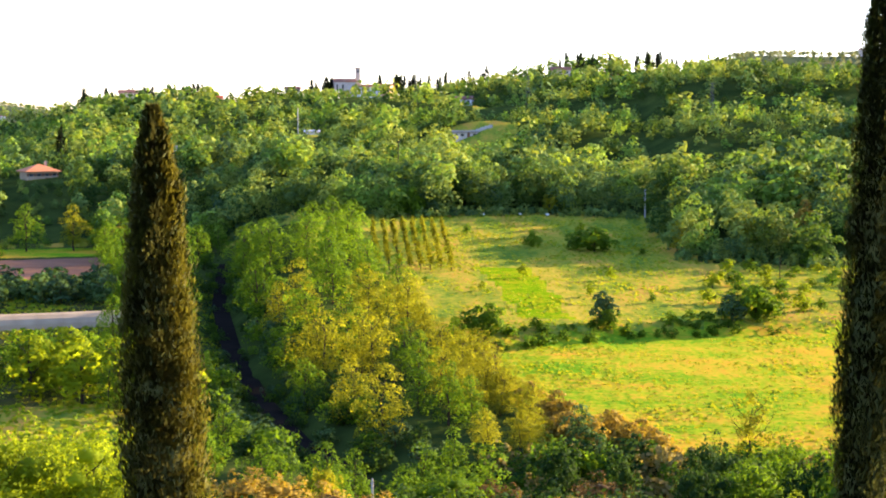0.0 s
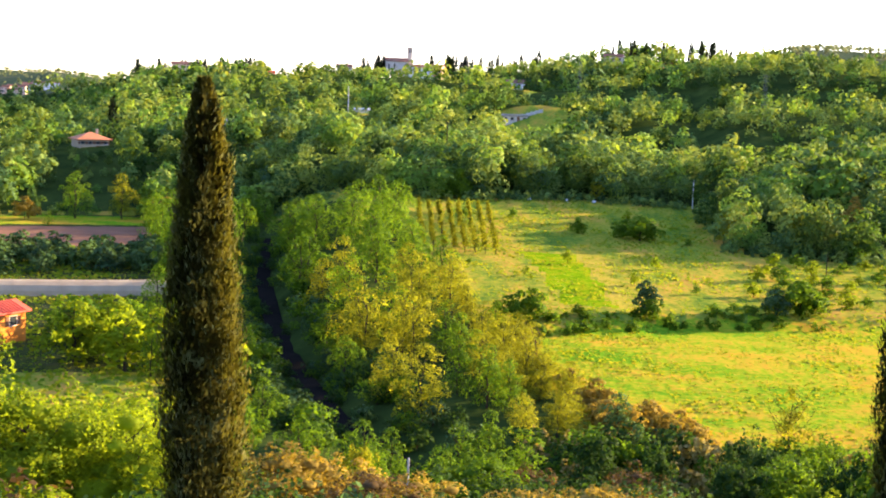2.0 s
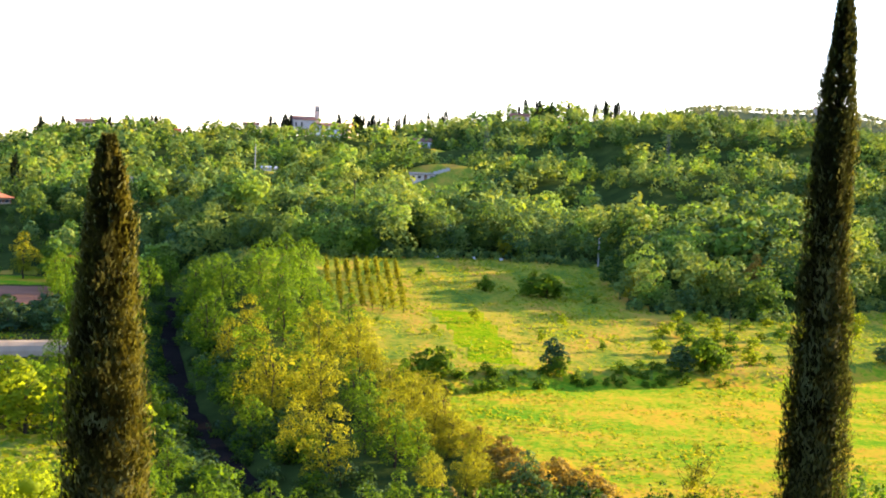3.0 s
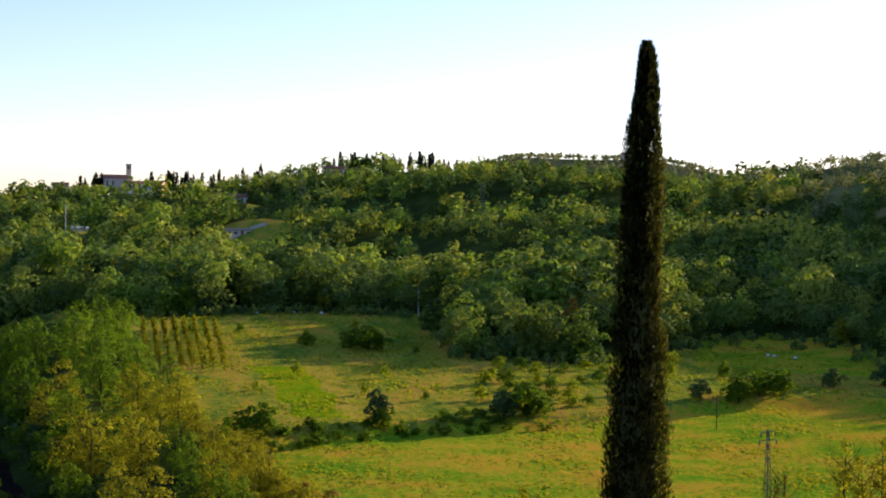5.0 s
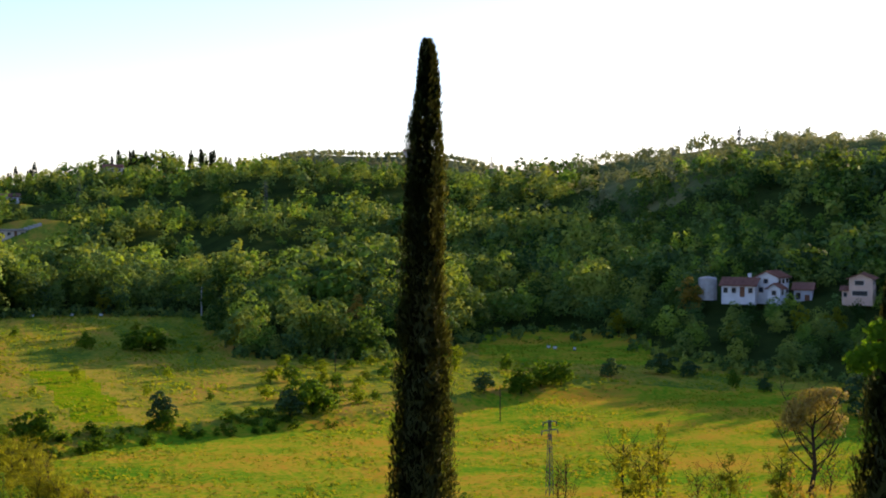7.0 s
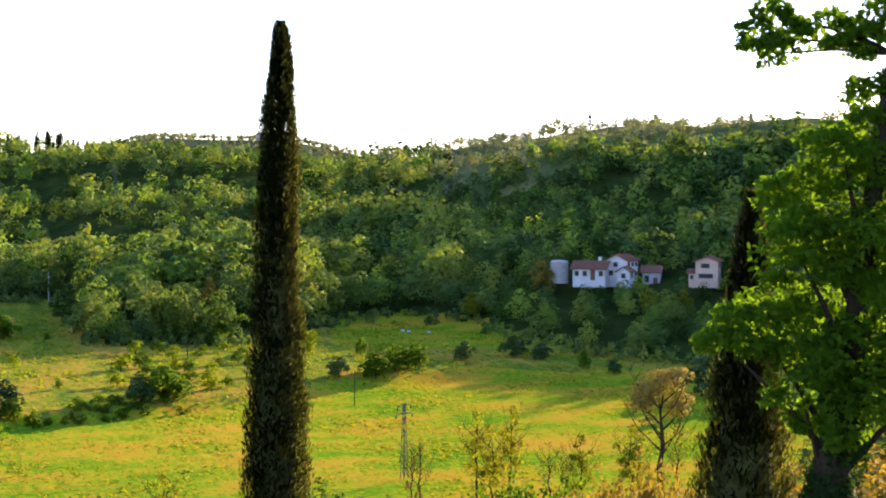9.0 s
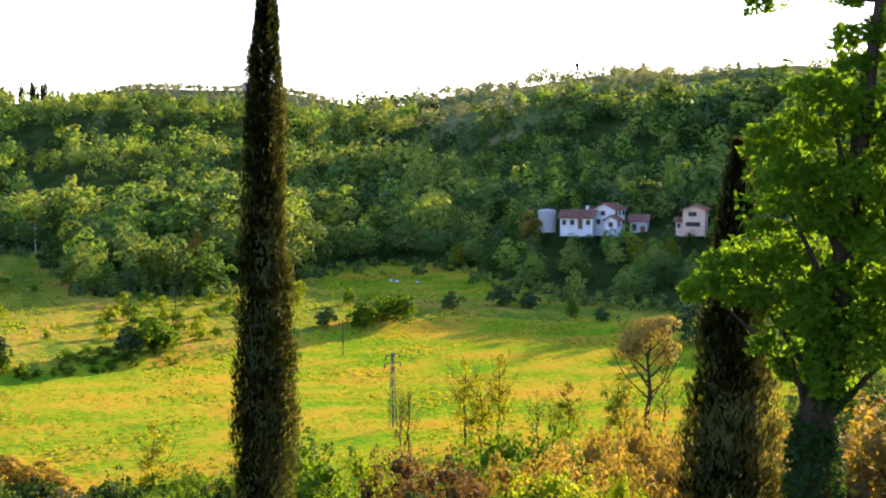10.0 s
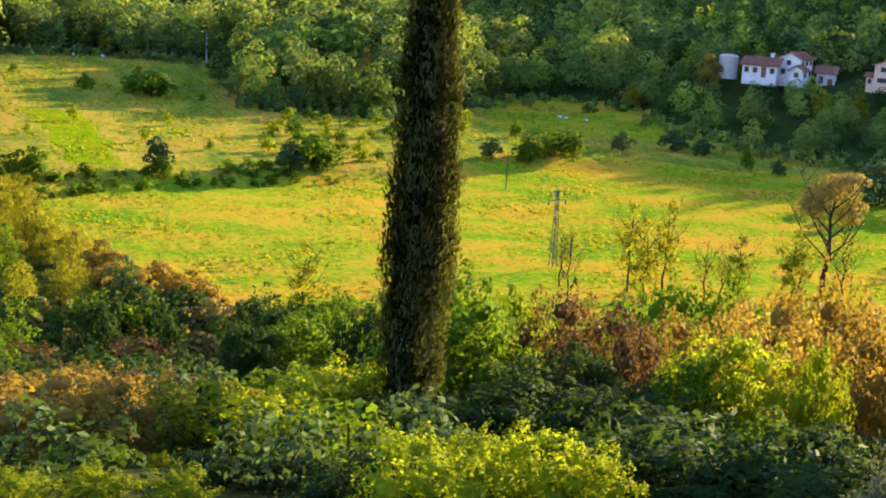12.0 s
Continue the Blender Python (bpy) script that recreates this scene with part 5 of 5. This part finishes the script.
rng = np.random.default_rng(55)
for k in range(16):
    b = rng.uniform(-21, -17.2)
    p = spot(b, rng.uniform(1650, 1900))
    town = building("small pale house of the distant town", p, facing(b, rng.uniform(-25, 25)), rng.uniform(9, 18), 9, rng.uniform(6, 9), (M_WHITE, M_PINK, M_STONE)[k % 3], M_TILE, cols=3, rows=2, rise=1.8)
    tagged(town, group="houses of the distant town")

# church with its bell tower
ch = building("pale stone church with a square bell tower", spot(-3.95, 950) + Vector((0, 0, 1.5)), facing(-3.95, 12), 15, 9, 8.0, M_STONE, M_TILE, cols=4, rows=1, rise=2.2, name="church", category="church")
bm = bmesh.new()
box(bm, 7.8, 10.6, -1.4, 1.4, -3, 17.0)
box(bm, 7.6, 10.8, -1.6, 1.6, 13.0, 13.4)
tower = part("bell_tower", bm, M_PINK, ch)
bm = bmesh.new()
box(bm, 7.5, 10.9, -1.7, 1.7, 17.0, 17.5)
part("cap", bm, M_TILE, tower)
for x in (8.6, 9.8):
    bm = bmesh.new()
    box(bm, x - 0.35, x + 0.35, -1.46, -1.3, 14.0, 16.2)
    part("belfry_opening", bm, M_GLASS, tower)

# round tank above the farmhouse
tk = new("water_tank")
tk.matrix_basis = Matrix.Translation(spot(28.3, 302) + Vector((0, 0, 0)))
tk.location.z = EYE - 302 * math.tan(radians(3.25))
bm = bmesh.new()
tube(bm, [(0, 0, -1.2), (0, 0, 3.2), (0, 0, 3.5), (0, 0, 3.7)], [1.9, 1.9, 1.75, 0.5], 20)
part("drum", bm, M_CONC, tk)
bm = bmesh.new()
tube(bm, [(0, 0, 3.05), (0, 0, 3.2)], [1.98, 1.98], 20)
part("rim", bm, M_CONC, tk)
tagged(tk, "pale grey round tank above the white farmhouse", "tank")




def long_wall(name, label, b0, b1, r, up, h, thick, material, joints, category):
    """A straight wall of upright panels on the ground between two bearings."""
    a, b = spot(b0, r), spot(b1, r)
    root = new(name)
    root.matrix_basis = Matrix.Translation(a)
    for k in range(joints):
        p, q = a.lerp(b, k / joints), a.lerp(b, (k + 0.985) / joints)
        z = float(lay((p.x + q.x) / 2, (p.y + q.y) / 2)) + up - a.z
        bm = bmesh.new()
        box(bm, p.x - a.x, q.x - a.x, p.y - a.y, p.y - a.y + thick, z - 0.6, z + h)
        part("panel", bm, material, root)
    return tagged(root, label, category)


long_wall("boundary_wall", "long pale wall along the hillside road", -3.9, -1.9, 518, 0, 1.5, 0.4, M_STONE, 14, "wall")
long_wall("boundary_wall", "long grey wall beside the farm yard", 0.0, 2.0, 519, 0, 1.2, 0.4, M_CONC, 12, "wall")

def tunnel(label, b0, b1, r, w, h, bays):
    """A low sheeted growing tunnel: arched bays between hoops."""
    a, b = spot(b0, r), spot(b1, r)
    root = new("growing_tunnel")
    root.matrix_basis = Matrix.Translation(a)
    d = (b - a).normalized()
    n = Vector((d.y, -d.x, 0)).normalized()

    def arch(bm, u, grow):
        c = a.lerp(b, u) - a
        c.z = float(lay(c.x + a.x, c.y + a.y)) - a.z
        return [bm.verts.new(c + n * (math.cos(q * math.pi / 8) * w / 2 * grow) + Vector((0, 0, math.sin(q * math.pi / 8) * h * grow - 0.1))) for q in range(9)]

    for k in range(bays):
        for nm, u0, u1, grow, mat in (("sheet", k / bays, (k + 0.98) / bays, 1.0, M_SHEET), ("hoop", (k + 0.97) / bays, (k + 1) / bays, 1.02, M_SHEET)):
            bm = bmesh.new()
            p, q = arch(bm, u0, grow), arch(bm, u1, grow)
            for e in range(8):
                bm.faces.new((p[e], p[e + 1], q[e + 1], q[e]))
            part(nm, bm, mat, root)
    return tagged(root, label, "tunnel")


tunnel("long low growing tunnel of pale weathered sheeting", -25, -12.4, 210, 5.0, 2.1, 14)
home("glasshouse with a pale blue roof in the trees", -20.4, 395, -2.45, 15, 9, 2.0, M_PLASTIC, M_GREYW, cols=6, rows=1, rise=1.4, name="glasshouse", category="greenhouse")
home("pale roofed store in the valley wood", -10.4, 470, -1.75, 12, 8, 3.2, M_GREYW, M_PLASTIC, cols=5, rows=1, rise=0.9, name="store", category="shed")

# ---- pylons and posts ----


def pylon(place, h, label, w=1.1, turn=0.3):
    """A lattice mast: four legs, braces, cross arms and insulators."""
    root = new("lattice_pylon")
    root.matrix_basis = Matrix.LocRotScale(place, Euler((0, 0, turn)), None)
    at = lambda sx, sy, t: Vector((sx * w / 2 * (1 - 0.72 * t), sy * w / 2 * (1 - 0.72 * t), h * t))
    k = h / 1400
    corner = ((-1, -1), (1, -1), (1, 1), (-1, 1))
    for c in corner:
        bm = bmesh.new()
        tube(bm, [at(*c, 0) - Vector((0, 0, 0.5)), at(*c, 0.5), at(*c, 1)], [0.03 + k, 0.028 + k, 0.025 + k], 4)
        part("leg", bm, M_STEEL, root)
    n = max(6, int(h / 1.3))
    for q in range(n):
        for c, e in zip(corner, corner[1:] + corner[:1]):
            bm = bmesh.new()
            tube(bm, [at(*c, q / n), at(*e, (q + 1) / n)], [0.018 + k, 0.018 + k], 3)
            part("brace", bm, M_STEEL, root)
    for t, s in ((0.97, 0.9), (0.86, 1.1)):
        bm = bmesh.new()
        tube(bm, [(-s, 0, h * t), (0, 0, h * t + 0.1), (s, 0, h * t)], [0.05 + k, 0.07 + k, 0.05 + k], 4)
        arm = part("arm", bm, M_STEEL, root)
        for x in (-s, s):
            bm = bmesh.new()
            tube(bm, [(x, 0, h * t), (x, 0, h * t - 0.2), (x, 0, h * t - 0.45)], [0.05, 0.09, 0.05], 6)
            part("insulator", bm, M_GLASS, arm)
    return tagged(root, label, "pylon", "lattice pylons")


pylon(at_ground(22.05, 150), 8.0, "steel lattice power pylon standing in the meadow", 0.62)
for b, r, h in ((10.65, 480, 15), (26.9, 480, 11), (19.7, 640, 18), (-9.5, 560, 13), (-1.1, 700, 15), (3.4, 640, 13)):
    pylon(at_ground(b, r), h, "steel lattice pylon rising from the wood", 1.8)


def pole(place, h, girth, label, arm=True, material=None):
    root = new("utility_pole")
    root.matrix_basis = Matrix.Translation(place)
    bm = bmesh.new()
    tube(bm, [(0, 0, -0.5), (0, 0, h * 0.5), (0, 0, h)], [girth, girth * 0.85, girth * 0.7], 8)
    part("shaft", bm, material or M_CONC, root)
    if arm:
        bm = bmesh.new()
        tube(bm, [(-0.6, 0, h - 0.3), (0.6, 0, h - 0.3)], [0.05, 0.05], 4)
        part("crossarm", bm, M_STEEL, root)
    return tagged(root, label, "pole", "poles")


pole(at_ground(8.1, 322), 6.5, 0.16, "grey concrete pole at the wood's edge")
pole(at_ground(-1.8, 340), 14, 0.17, "tall dark wooden pole in the bank wood", material=M_BARK)
pole(at_ground(-5.8, 520), 12, 0.2, "pale concrete pole beside the stone hut")
pole(at_ground(13.4, 243), 3.6, 0.09, "wooden post in the orchard", False, M_BARK)
pole(at_ground(20.05, 205), 5.2, 0.08, "thin wooden post at the meadow's edge", False, M_BARK)
pole(at_ground(-2.9, 94), 2.8, 0.10, "short weathered concrete post above the stream", False)
pole(at_ground(15.5, 122), 3.0, 0.08, "short wooden post by the meadow", False, M_BARK)

# hives on the shaded lawn
for k, (b, r) in enumerate(((22.0, 288), (22.25, 287), (23.05, 286), (1.6, 318), (3.1, 320), (4.2, 321))):
    root = new("beehive")
    root.matrix_basis = Matrix.LocRotScale(at_ground(b, r), Euler((0, 0, k * 0.7)), (0.65, 0.65, 0.65))
    bm = bmesh.new()
    box(bm, -0.45, 0.45, -0.4, 0.4, 0.15, 0.85)
    part("box", bm, M_WHITE, root)
    bm = bmesh.new()
    box(bm, -0.5, 0.5, -0.45, 0.45, 0.85, 0.95)
    part("lid", bm, M_STEEL, root)
    for x in (-0.4, 0.4):
        bm = bmesh.new()
        box(bm, x - 0.05, x + 0.05, -0.35, 0.35, -0.1, 0.15)
        part("foot", bm, M_BARK, root)
    tagged(root, "small white box hive on the grass", "beehive", "hives")

# ---- grass ----
rng = np.random.default_rng(99)


def tufts(name, label, b0, b1, r0, r1, n, size, keep):
    a, r = rng.uniform(b0, b1, n), np.sqrt(rng.uniform(r0 ** 2, r1 ** 2, n))
    ok = keep(a, r)
    a, r = np.radians(a[ok]), r[ok]
    x, y = r * np.sin(a), r * np.cos(a)
    m = len(x)
    thick = 0.5 + 0.5 * np.sin(x / 5.1 + 2 * np.sin(y / 9)) * np.sin(y / 6.3 + np.sin(x / 14))
    s = size * rng.uniform(0.4, 1.2, m) * (0.5 + 0.8 * thick)
    t = rng.uniform(0, 6.28, m)
    c = np.stack([x, y, ground_height(x, y) - 0.05], 1)
    side = np.stack([np.cos(t), np.sin(t), 0 * t], 1) * s[:, None] * 0.9
    lean = np.stack([rng.normal(0, 0.3, m), rng.normal(0, 0.3, m), np.ones(m)], 1) * s[:, None]
    v = np.stack([c - side, c + side, c + side * 0.8 + lean, c - side * 0.8 + lean * 0.8], 1).reshape(-1, 3)
    ob = new(name, mesh_of(name, v, np.arange(4 * m).reshape(m, 4), M_GRASS, tint=np.repeat(rng.random(m), 4)))
    tagged(ob, label, "grass", kind="stuff")


tufts("meadow_grass", "rough tufted grass of the sunlit meadow", -1, 38, 106, 236, 42000, 0.20, lambda a, r: (r > np.interp(a, *OUTER) - 14) & (r < terr(a)))
tufts("terrace_grass", "tall weeds on the terraces", -4.5, 36, 176, 325, 45000, 0.26, lambda a, r: (past_edge(a, r) < 0) & (r > terr(a)))
tufts("slope_grass", "weeds and scrub on the near slope", -24, 44, 42, 106, 22000, 0.28, lambda a, r: r > 0)
tufts("garden_grass", "garden grass and weeds", -24, -9, 106, 270, 16000, 0.35, lambda a, r: r > 0)
